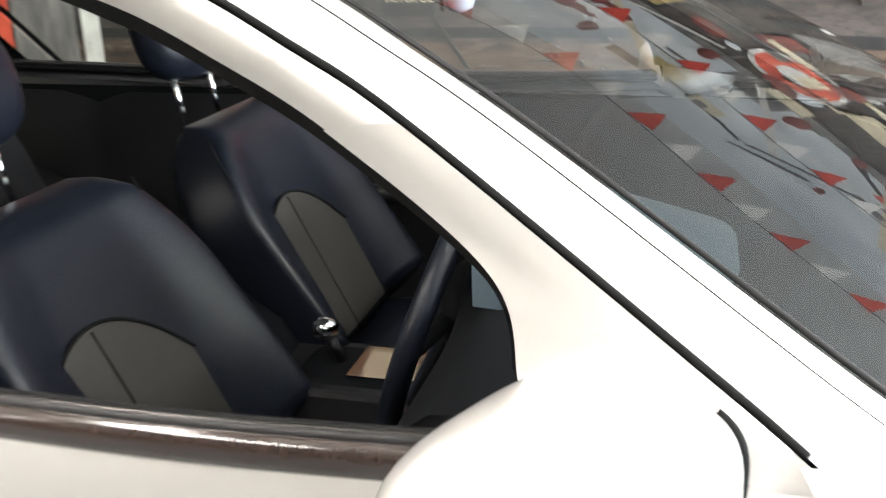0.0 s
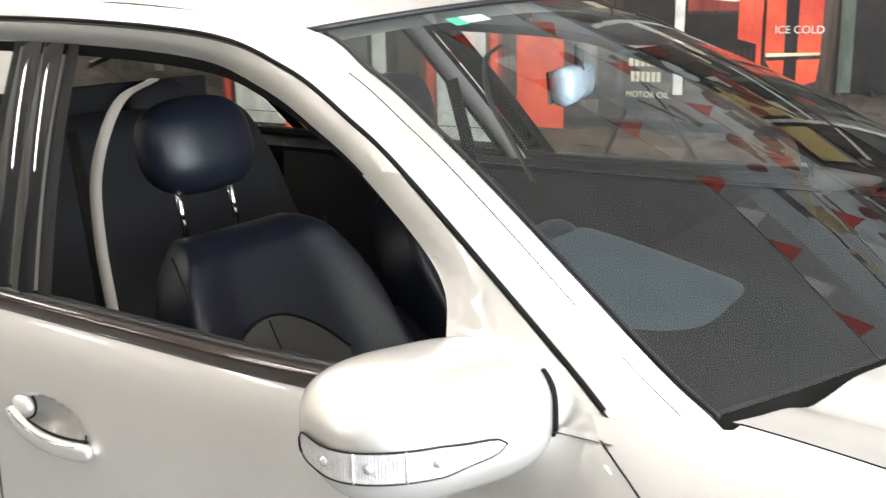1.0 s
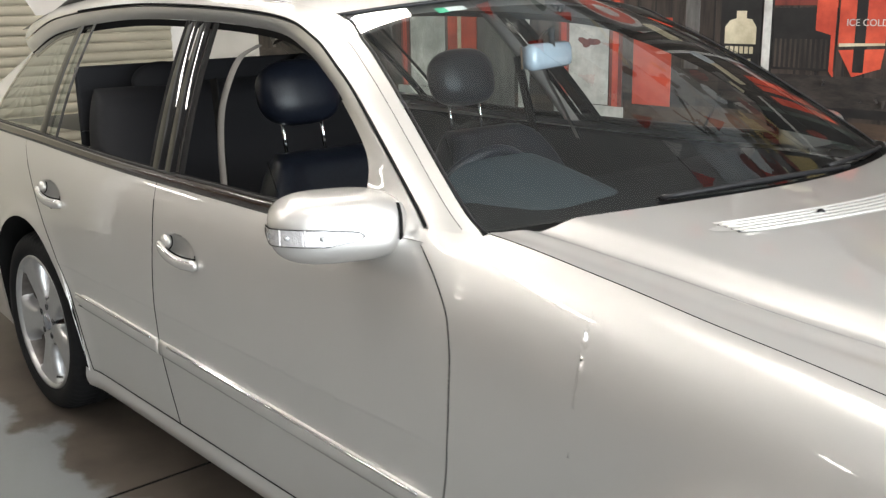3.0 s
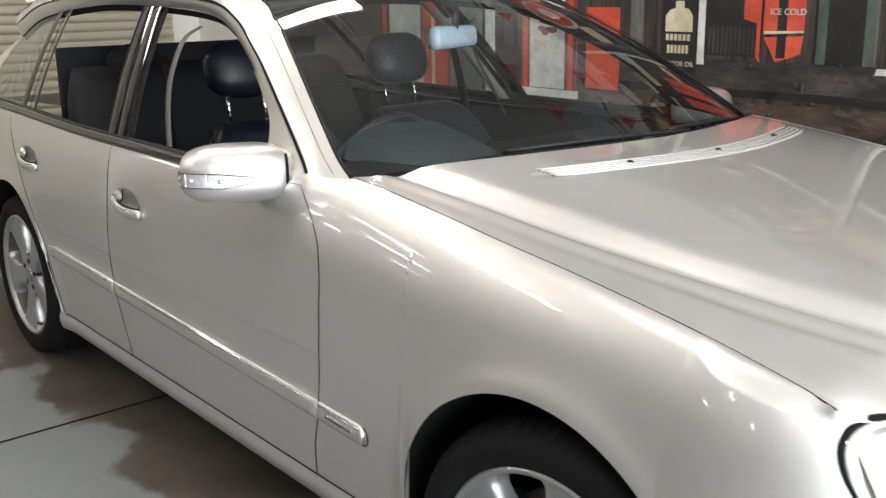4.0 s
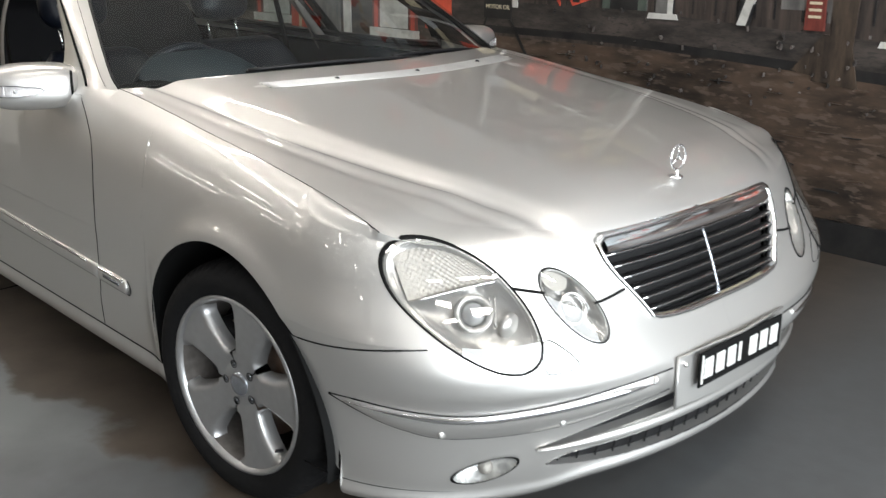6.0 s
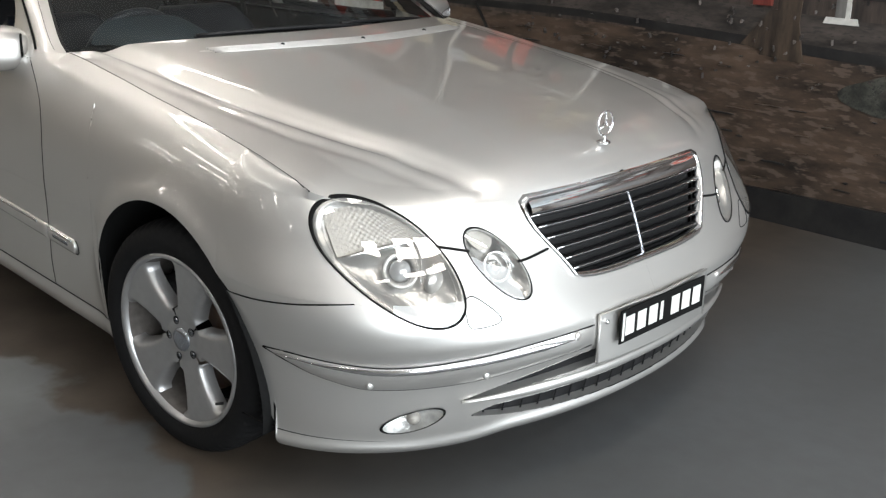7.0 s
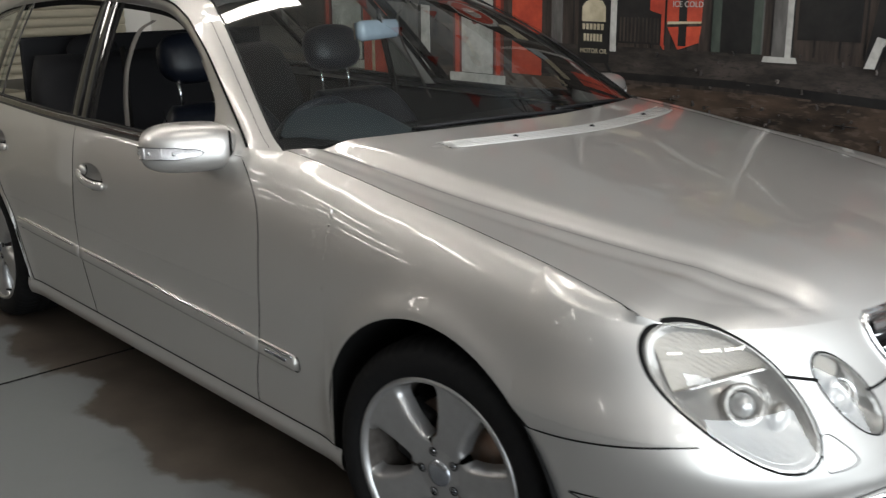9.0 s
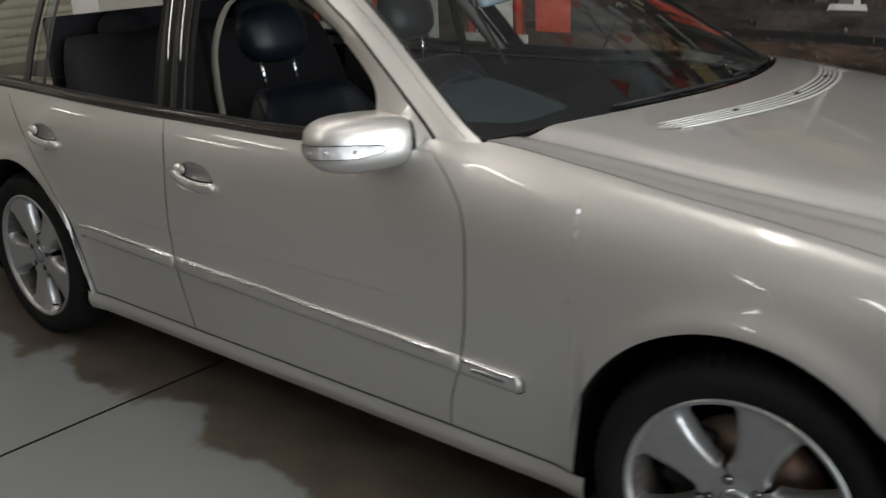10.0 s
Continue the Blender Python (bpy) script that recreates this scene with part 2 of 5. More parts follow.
def ceiling_light(x, y, long=0.95, turn=0.0):
    base = new("ceiling_light")
    base.matrix_world = pose(x, y, zc, 0, 0, turn)
    part("housing", box(-long / 2 - 0.03, long / 2 + 0.03, -0.07, 0.07, -0.36, -0.32), WHITE, base, smooth=False, bevel=0.008)
    part("diffuser", box(-long / 2, long / 2, -0.06, 0.06, -0.415, -0.361), LAMP, base, "glowing white diffuser", smooth=False)
    for s in (-0.35, 0.35):
        part("rod", tube([(s * long, 0, -0.325), (s * long, 0, -0.001)], 0.006, 8), WHITE, base)
    return tagged(base, "white light with a glowing diffuser hung from the ceiling", "ceiling light", "ceiling lights")


for lx, ys in ((-2.8, (0.3, -0.95, -2.2, -3.45)), (-5.4, (1.0, -2.0, -5.0)), (-0.5, (-1.1, -6.0)), (1.7, (0.1, -1.1, -3.3)), (3.8, (0.1, -1.1, -3.3))):
    for ly in ys:
        ceiling_light(lx, ly, long=1.05, turn=90)
for lx, ly in ((-7.6, -7.4), (-11.0, -8.2), (-11.0, -11.0), (-15.5, -7.5), (-15.5, -11.0), (-3.0, -9.5), (1.0, -9.5)):
    ceiling_light(lx, ly, long=1.25, turn=90)


def oil_stain(cx, cy, rx, ry, seed):
    """A dried oil spot on the concrete, a ragged thin film."""
    r = random.Random(seed)
    n = 26
    w = [1 + 0.22 * math.sin(3 * k + seed) * r.uniform(0.2, 1) + r.uniform(-0.14, 0.14) for k in range(n)]
    V = [(cx + rx * w[k] * math.cos(2 * math.pi * k / n), cy + ry * w[k] * math.sin(2 * math.pi * k / n), 0.0012) for k in range(n)]
    part("oil_stain", (V, [tuple(range(n))]), OIL, floor_ob, smooth=False)


OIL = material("dried_oil", (0.035, 0.031, 0.028), 0.3, grain=0.5, scale=9, color2=(0.08, 0.075, 0.07))
for cx, cy, rx, ry, sd in ((0.98, -0.55, 0.10, 0.05, 1), (0.9, -0.72, 0.03, 0.02, 2), (1.12, -0.62, 0.05, 0.03, 3), (1.3, -0.2, 0.06, 0.04, 4), (-1.6, -1.5, 0.07, 0.05, 5), (-2.5, -1.35, 0.10, 0.05, 6), (1.35, -0.95, 0.035, 0.02, 7)):
    oil_stain(cx, cy, rx, ry, sd)

# ---- the car: its outer surfaces ----
# x runs to the front from the front axle, y to the car's left side, z up
XF, XR, HUB, ARCH = 0.0, -2.854, 0.322, 0.386
car = new("car")
tagged(car, "silver estate car parked on the garage floor with open windows", "car")

edge_y = curve1((-4.0, -0.83, -0.69, -0.2, 0.266, 0.53), (0.81, 0.825, 0.790, 0.792, 0.803, 0.805))
edge_z = curve1((-4.0, -2.0, -0.83, -0.69, -0.4, -0.2, 0.0, 0.266, 0.53), (1.005, 0.990, 0.999, 0.994, 0.963, 0.936, 0.913, 0.876, 0.821))
wide = curve1((-4.0, -3.6, -3.0, -2.4, 0.0, 0.3), (0.79, 0.87, 0.905, 0.913, 0.912, 0.904))
low_in = curve1((0.15, 0.22, 0.30, 0.40, 0.52, 0.62), (0.050, 0.040, 0.030, 0.018, 0.005, 0.0))


def half(x, z):
    """Half the body's width at x and height z."""
    top, w, ye = edge_z(x) + 0.03 * min(max((-0.69 - x) / 0.14, 0), 1), wide(x), edge_y(x)
    ye -= 0.035 * min(max((-0.69 - x) / 0.14, 0), 1)
    y = w - low_in(z)
    if z > 0.60:
        k = min((z - 0.60) / (top - 0.60), 1)
        y = ye + (w - ye) * (1 - k**2.1) ** (1 / 2.1)
    for cx in (XF, XR):
        r = math.hypot(x - cx, z - HUB)
        y += 0.012 * math.exp(-((r - ARCH) / 0.045) ** 2)
    return y


def side(x, z, out=0.0):
    return Vector((x, -half(x, z) - out, z))


nose_x = curve1((0.15, 0.19, 0.24, 0.30, 0.37, 0.43, 0.48, 0.52, 0.57, 0.66, 0.76, 0.80, 0.84), (0.79, 0.825, 0.850, 0.862, 0.872, 0.890, 0.884, 0.866, 0.843, 0.808, 0.760, 0.730, 0.68))
nose_n = curve1((0.2, 0.42, 0.55, 0.63, 0.72, 0.80, 0.84), (2.05, 2.35, 3.05, 2.7, 2.45, 2.4, 2.5))
XC = 0.266


def nose(phi, z, out=0.0):
    """The nose of the car: phi runs from 0 at the middle to 90 degrees at the wheel arch."""
    n, w, xf = nose_n(z), half(XC, min(z, edge_z(XC) - 0.001)), nose_x(z)
    c, s = max(math.cos(phi), 1e-6), max(math.sin(phi), 1e-6)
    x, y = XC + (xf - XC) * c ** (2 / n), -w * s ** (2 / n)
    if out:
        nx, ny = c ** (2 - 2 / n) / (xf - XC), -s ** (2 - 2 / n) / w
        k = out / math.hypot(nx, ny)
        x, y = x + nx * k, y + ny * k
    return Vector((x, y, z))


def nose_y(y, z, out=0.0):
    """The nose's point at a given y (right side negative) and height."""
    n, w = nose_n(z), half(XC, min(z, edge_z(XC) - 0.001))
    p = nose(math.asin(min((abs(y) / w) ** (n / 2), 1.0)), z, out)
    return p if y <= 0 else Vector((p.x, -p.y, p.z))


nose_top = curve1((0, 20, 45, 65, 80, 85, 88, 90), (0.777, 0.777, 0.791, 0.809, 0.830, 0.842, 0.858, edge_z(XC)))
bumper_top = curve1((0, 20, 40, 60, 75, 90), (0.60, 0.60, 0.605, 0.597, 0.582, 0.56))
PH = math.pi / 2

# bumper, upper nose (fender front and hood lip)


def arch_low(x, low):
    for cx in (XF, XR):
        d = abs(x - cx)
        if d < ARCH:
            return max(low, HUB + math.sqrt(ARCH**2 - d**2))
    return low


LAMP_BIG, LAMP_SMALL, FOG = (-0.704, 0.678, 0.151, 0.096, -0.97), (-0.481, 0.651, 0.094, 0.049, -0.96), (-0.655, 0.272, 0.060, 0.030, 0.42)
grille_half = curve1((0.570, 0.590, 0.615, 0.752, 0.777), (0.22, 0.275, 0.292, 0.372, 0.372))


def in_oval(y, z, oval):
    cy, cz, a, b, t = oval
    dy, dz = -abs(y) - cy, z - cz
    p, q = dy * math.cos(t) + dz * math.sin(t), -dy * math.sin(t) + dz * math.cos(t)
    return math.hypot(p / a, q / b)


slot_top = curve1((0.0, 0.24, 0.45, 0.57), (0.395, 0.392, 0.36, 0.325))
slot_mid = curve1((0.0, 0.24, 0.45, 0.57), (0.345, 0.343, 0.332, 0.320))
slot_low_top = curve1((0.0, 0.3, 0.48, 0.54), (0.302, 0.302, 0.296, 0.275))
slot_low = curve1((0.0, 0.3, 0.48, 0.54), (0.245, 0.25, 0.262, 0.272))


def opening(y, z, s=1.0):
    a = abs(y)
    if min(in_oval(y, z, LAMP_BIG), in_oval(y, z, LAMP_SMALL), in_oval(y, z, FOG)) < 0.985 * s:
        return True
    if 0.580 < z < 0.769 and a < grille_half(z) - 0.008:
        return True
    return (a < 0.565 and slot_mid(a) < z < slot_top(a)) or (a < 0.535 and slot_low(a) < z < slot_low_top(a))


def cut(mesh):
    V, F = mesh
    out = []
    for f in F:
        c = [sum(V[i][k] for i in f) / 4 for k in (1, 2)]
        if not opening(*c):
            out.append(f)
    return V, out


bumper_low = curve1((0.0, 0.30, 0.42, 0.55, 1.0), (0.212, 0.205, 0.180, 0.170, 0.165))


def bumper_point(u, v):
    low = bumper_low(u)
    if u > 0.7:
        for _ in range(16):
            low = lerp(low, arch_low(nose(u * PH, low).x, bumper_low(u)), 0.5)
    z = lerp(low, max(bumper_top(u * 90), low + 0.001), v)
    return nose(u * PH, z, 0.012 * math.exp(-((z - bumper_low(u) - 0.018) / 0.02) ** 2))


def hood_edge(s):
    """The hood's outer edge: along the fender, then round the nose to the middle."""
    if s < 0.6:
        x = lerp(-0.69, XC, s / 0.6)
        return Vector((x, -edge_y(x), edge_z(x)))
    u = 1 - (s - 0.6) / 0.4
    p = nose(u * PH, nose_top(u * 90))
    k = min(max((p.x - 0.45) / 0.12, 0), 1)
    k = 1 - k * k * (3 - 2 * k)
    return Vector((p.x, lerp(p.y, max(p.y, -edge_y(p.x)), k), lerp(p.z, edge_z(p.x), k)))


def upper_point(u, v):
    low = bumper_top(u * 90) + (0.003 if u > 0.62 else -0.002)
    if u > 0.7:
        low = max(low, arch_low(nose(u * PH, 0.62).x, 0.2))
    p = nose(u * PH, lerp(low, nose_top(u * 90) - 0.004, min(v / 0.88, 1)))
    if v > 0.88:
        t = (v - 0.88) / 0.12
        q = p.lerp(hood_edge(1 - 0.4 * u), t)
        q.z += 0.25 * abs(q.y - p.y) * math.sin(math.pi * t)
        return q
    return p


b_half, n_half = cut(grid(320, 230, bumper_point)), cut(grid(300, 110, upper_point))
bumper = part("bumper", merge(b_half, flip_y(b_half)), PAINT, car, "silver front bumper")
part("nose_panel", merge(n_half, flip_y(n_half)), PAINT, car)


# side panels
def seam_front(z):
    return curve1((0.2, 0.34, 0.47, 0.58, 0.67, 0.76, 0.84, 0.91, 0.985), (-0.775, -0.752, -0.705, -0.682, -0.676, -0.679, -0.698, -0.748, -0.83))(z)


def seam_mid(z):
    return curve1((0.2, 0.50, 0.75, 0.95), (-1.84, -1.875, -1.875, -1.90))(z)


def seam_rear(z):
    return curve1((0.2, 0.35, 0.50, 0.62, 0.75, 0.95), (-2.43, -2.445, -2.475, -2.56, -2.70, -2.90))(z)


GAP = 0.0016
DOOR_LOW = 0.262
belt_z = curve1((-3.9, -2.9, -1.95, -1.4, -0.86), (0.99, 0.976, 0.957, 0.957, 0.975))


def panel(xa, xb, low, top, nu=40, nv=40):
    """A side panel between two seams; the seams' x follows the height."""
    def f(u, v):
        z = lerp(0.27, 0.93, v)
        for _ in range(4):
            x = lerp(xa(z), xb(z), u)
            z = lerp(low(x), top(x), v)
        return side(x, z)
    return grid(nu, nv, f)


CUPS = ((-1.738, 0.790, 0.098, 0.044), (-2.628, 0.818, 0.098, 0.044))


def cup_cut(mesh, cup):
    """Opens a door panel for the recess behind its handle."""
    V, F = mesh
    keep = []
    for f in F:
        x, z = sum(V[i][0] for i in f) / 4, sum(V[i][2] for i in f) / 4
        if math.hypot((x - cup[0]) / cup[2], (z - cup[1]) / cup[3]) > 0.96:
            keep.append(f)
    return V, keep


fender = pair("front_fender", panel(lambda z: seam_front(z) + GAP, lambda z: XC, lambda x: arch_low(x, DOOR_LOW), lambda x: edge_z(x) if x > -0.69 else 0.992, 420, 44), PAINT, car)
door_mesh = panel(lambda z: seam_mid(z) + GAP, lambda z: seam_front(z) - GAP, lambda x: DOOR_LOW, belt_z, 280, 190)
front_door = pair("front_door", cup_cut(door_mesh, CUPS[0]), PAINT, car)
rear_door = pair("rear_door", cup_cut(panel(lambda z: seam_rear(z) + GAP, lambda z: seam_mid(z) - GAP, lambda x: DOOR_LOW, belt_z, 180, 190), CUPS[1]), PAINT, car)
pair("rear_quarter", panel(lambda z: -3.95, lambda z: seam_rear(z) - GAP, lambda x: arch_low(x, 0.2), belt_z, 170, 40), PAINT, car)


def sill(u, v):
    x = lerp(-2.49, -0.36, u)
    p = side(x, lerp(0.193, DOOR_LOW - 0.004, v))
    p.y -= 0.006 * math.sin(math.pi * min(v * 1.1, 1))
    return p


pair("sill", grid(60, 10, sill), PAINT, car)

# dark shell behind the gaps
pair("inner_shell", grid(80, 20, lambda u, v: side(lerp(-3.9, -0.4, u), lerp(arch_low(lerp(-3.9, -0.4, u), 0.2), 0.93, v), -0.045)), SEAM, car)
pair("fender_liner", grid(40, 10, lambda u, v: side(lerp(-0.4, 0.3, u), lerp(arch_low(lerp(-0.4, 0.3, u), 0.2), edge_z(lerp(-0.4, 0.3, u)) - 0.02, v), -0.02)), SEAM, car)
for cx in (XF, XR):
    pair("wheel_arch", grid(40, 4, lambda u, v: Vector((cx + (ARCH + 0.001) * math.cos(lerp(-0.35, math.pi + 0.35, u)), -(half(cx + ARCH * math.cos(lerp(-0.35, math.pi + 0.35, u)), HUB + ARCH * math.sin(lerp(-0.35, math.pi + 0.35, u)))) + v * 0.35, HUB + (ARCH + 0.001) * math.sin(lerp(-0.35, math.pi + 0.35, u))))), SEAM, car)

# hood
hood_mid = curve1((-0.70, -0.5, -0.3, 0.0, 0.3, 0.5, 0.62, 0.68, 0.73, 0.755), (1.042, 1.030, 1.012, 0.972, 0.929, 0.892, 0.864, 0.840, 0.807, 0.779))


def back_x(y):
    """The hood's rear edge under the windscreen."""
    return -0.69 + 0.25 * (1 - (y / 0.78) ** 2)


EDGE = [hood_edge(i / 160) for i in range(161)]


crease_y = curve1((-0.72, -0.4, 0.05, 0.33, 0.53, 0.69, 0.76), (0.67, 0.65, 0.612, 0.562, 0.495, 0.425, 0.38))


FRONT = sorted((-p.y, p.x) for p in EDGE if p.x > XC)
front_x = curve1([p[0] for p in FRONT[::4]], [p[1] for p in FRONT[::4]])


def hood_z(x, y, ye, ze):
    """The hood's height: a raised middle, two sharp creases, flanks that dip to the outer edge, a rounded front lip."""
    a = abs(y)
    k = min(a / max(ye, 0.02), 1)
    zm = hood_mid(x)
    z = zm + (ze - zm) * k**2.6
    d = a - crease_y(x)
    fade = min(1, (1 - k) * 7) * min(1, max(0, (0.77 - x) / 0.22))
    z += fade * (0.014 * (1 / (1 + math.exp(min(d / 0.009, 50))) - 0.6) - 0.008 * math.exp(-((d - 0.040) / 0.017) ** 2) - 0.004 * math.exp(-((d - 0.100) / 0.018) ** 2))
    lip = min(max((x - 0.28) / 0.3, 0), 1) * min(1, a / 0.3)
    if lip > 0:
        z += 0.007 * lip * (1 - math.exp(-max(min(ye - a, front_x(a) - x), 0) / 0.035))
    return z


def hood_half():
    V, F = [], []
    for i in range(161):
        e = EDGE[i]
        for j in range(121):
            v = j / 120
            if e.x < XC - 1e-6:
                y = e.y * (1 - v)
                x = lerp(back_x(y), XC, (e.x + 0.69) / 0.956)
                ye = edge_y(x)
                y = -ye * (1 - v)
                p = Vector((x, y, hood_z(x, y, ye, edge_z(x))))
            else:
                y = e.y * (1 - v)
                p = Vector((e.x, y, hood_z(e.x, y, -e.y, e.z)))
            V.append(p)
    for i in range(160):
        for j in range(120):
            a = i * 121 + j
            F.append((a, a + 121, a + 122, a + 1))
    return V, F


hh = hood_half()
hood = part("hood", merge(hh, flip_y(hh)), PAINT, car, "silver hood with two long creases")
bm = bmesh.new()
bm.from_mesh(hood.data)
bmesh.ops.remove_doubles(bm, verts=bm.verts, dist=0.0005)
bmesh.ops.recalc_face_normals(bm, faces=bm.faces)
bm.to_mesh(hood.data)
bm.free()

# greenhouse
def ws(u, v):
    """Windscreen: u from the right edge to the left, v from the hood up to the roof."""
    s = 2 * u - 1
    b = Vector((back_x(0.782 * s) - 0.035, 0.782 * s, lerp(1.022, 0.988, s * s)))
    t = Vector((-1.47 + 0.14 * (1 - s * s), 0.555 * s, 1.376 + 0.042 * (1 - s * s)))
    p = b.lerp(t, v)
    p.z += 0.03 * math.sin(math.pi * v)
    return p


wscreen = part("windscreen", grid(30, 20, ws), GLASS, car, "clear windscreen with reflections")
wscreen.visible_shadow = False

roof_z = curve1((-3.75, -3.3, -2.6, -2.0, -1.67, -1.47), (1.305, 1.39, 1.432, 1.43, 1.408, 1.376))
roof_y = curve1((-3.75, -3.0, -2.0, -1.47), (0.53, 0.55, 0.552, 0.555))


def roof(u, v):
    s = 2 * u - 1
    x = lerp(-1.47 + 0.14 * (1 - s * s), -3.75, v)
    xe = lerp(-1.47, -3.75, v)
    return Vector((x, roof_y(xe) * s, roof_z(xe) + lerp(0.042, 0.055, min(v * 5, 1)) * (1 - s * s)))


part("roof", grid(24, 40, roof), PAINT, car)


# the door seam, the pillar's outer edge and the window's edge: up the A pillar, then along the roof to the rear
spl_rail = spline([(-0.784, -0.842, 0.963), (-0.822, -0.830, 0.992), (-0.894, -0.807, 1.041), (-1.137, -0.743, 1.204), (-1.254, -0.712, 1.267), (-1.404, -0.672, 1.330), (-1.614, -0.642, 1.377), (-2.094, -0.622, 1.402), (-2.594, -0.612, 1.402), (-3.194, -0.595, 1.360), (-3.594, -0.575, 1.273)], 12)
spl_edge = spline([(-0.684, -0.792, 0.963), (-0.719, -0.784, 0.989), (-0.794, -0.773, 1.036), (-1.024, -0.702, 1.179), (-1.149, -0.659, 1.248), (-1.294, -0.612, 1.320), (-1.494, -0.570, 1.390), (-2.094, -0.560, 1.436), (-2.594, -0.560, 1.440), (-3.194, -0.550, 1.406), (-3.594, -0.540, 1.333)], 12)
spl_in = spline([(-1.024, -0.845, 0.953), (-1.039, -0.805, 1.018), (-1.069, -0.775, 1.098), (-1.214, -0.726, 1.192), (-1.329, -0.690, 1.245), (-1.474, -0.650, 1.298), (-1.664, -0.620, 1.339), (-2.094, -0.602, 1.360), (-2.594, -0.595, 1.358), (-3.194, -0.582, 1.308), (-3.544, -0.570, 1.223)], 12)


def strip(a, b, bow=0.0, n=4):
    m = len(a)
    V, F = [], []
    for i in range(m):
        for j in range(n + 1):
            p = a[i].lerp(b[i], j / n)
            p = p + Vector((0, -1, 0.6)).normalized() * bow * math.sin(math.pi * j / n)
            V.append(p)
    for i in range(m - 1):
        for j in range(n):
            k = i * (n + 1) + j
            F.append((k, k + 1, k + n + 2, k + n + 1))
    return V, F


pair("side_rail", strip(spl_edge, spl_rail, 0.006, 6), PAINT, car)
pair("door_frame", strip([p + Vector((0, 0.002, -0.006)) for p in spl_rail], spl_in, 0.005, 6), PAINT, car)


for f in (seam_front, seam_mid, seam_rear):
    pair("panel_gap", tube([side(f(z), z, 0.0003) for z in np.linspace(DOOR_LOW, 0.955 if f is seam_front else 0.90, 40)], 0.0012, 6), SEAM, car)
pair("panel_gap", tube([side(x, DOOR_LOW, 0.001) for x in np.linspace(-2.43, -0.40, 60)], 0.0014, 6), SEAM, car)

# ---- lamps, grille and bumper details ----
def oval_sheet(oval, depth, r0=0.0, r1=1.0, seg=56, rings=8):
    """A sheet over an oval on the nose; depth(r) is how far it stands out."""
    cy, cz, a, b, t = oval

    def f(u, v):
        r, th = lerp(r0, r1, v), 2 * math.pi * u
        p, q = a * r * math.cos(th), b * r * math.sin(th)
        y, z = cy + p * math.cos(t) - q * math.sin(t), cz + p * math.sin(t) + q * math.cos(t)
        return nose_y(max(y, -half(XC, min(z, 0.85)) + 0.004), z, depth(r))
    return grid(seg, rings, f, flip=True, close_u=True)


def ball(c, r, nu=20, nv=12, sq=(1, 1, 1)):
    return grid(nu, nv, lambda u, v: Vector(c) + Vector((sq[0] * r * math.sin(math.pi * v) * math.cos(2 * math.pi * u), sq[1] * r * math.sin(math.pi * v) * math.sin(2 * math.pi * u), sq[2] * r * math.cos(math.pi * v))), close_u=True)


def ring(c, n, r, w, seg=32, deep=0.01):
    """A turned ring about the axis n."""
    n = Vector(n).normalized()
    s = n.cross(Vector((0, 0, 1))).normalized()
    t = n.cross(s)
    prof = [(r - w, -deep), (r - w * 0.8, 0.0), (r, 0.003), (r + w * 0.2, 0.0), (r + w * 0.2, -deep)]
    return grid(seg, 4, lambda u, v: Vector(c) + n * prof[round(v * 4)][1] + (s * math.cos(2 * math.pi * u) + t * math.sin(2 * math.pi * u)) * prof[round(v * 4)][0], close_u=True)


REFLECT = material("lamp_reflector", (0.36, 0.352, 0.340), 0.2, 0.65, grain=0.5, scale=34, bump=0.5, color2=(0.48, 0.465, 0.445))
FROST = material("ribbed_lens", (0.37, 0.35, 0.325), 0.25, 0.4, grain=0.6, scale=220, bump=0.8, color2=(0.5, 0.47, 0.42))
PROJECTOR = material("projector_lens", (0.42, 0.425, 0.43), 0.05, 0.5, coat=1.0)


def lamp_normal(oval):
    cy, cz = oval[:2]
    p = nose_y(cy, cz)
    a, b = nose_y(cy + 0.02, cz) - nose_y(cy - 0.02, cz), nose_y(cy, cz + 0.02) - nose_y(cy, cz - 0.02)
    return p, -a.cross(b).normalized() if a.cross(b).x < 0 else a.cross(b).normalized(), a.normalized(), b.normalized()


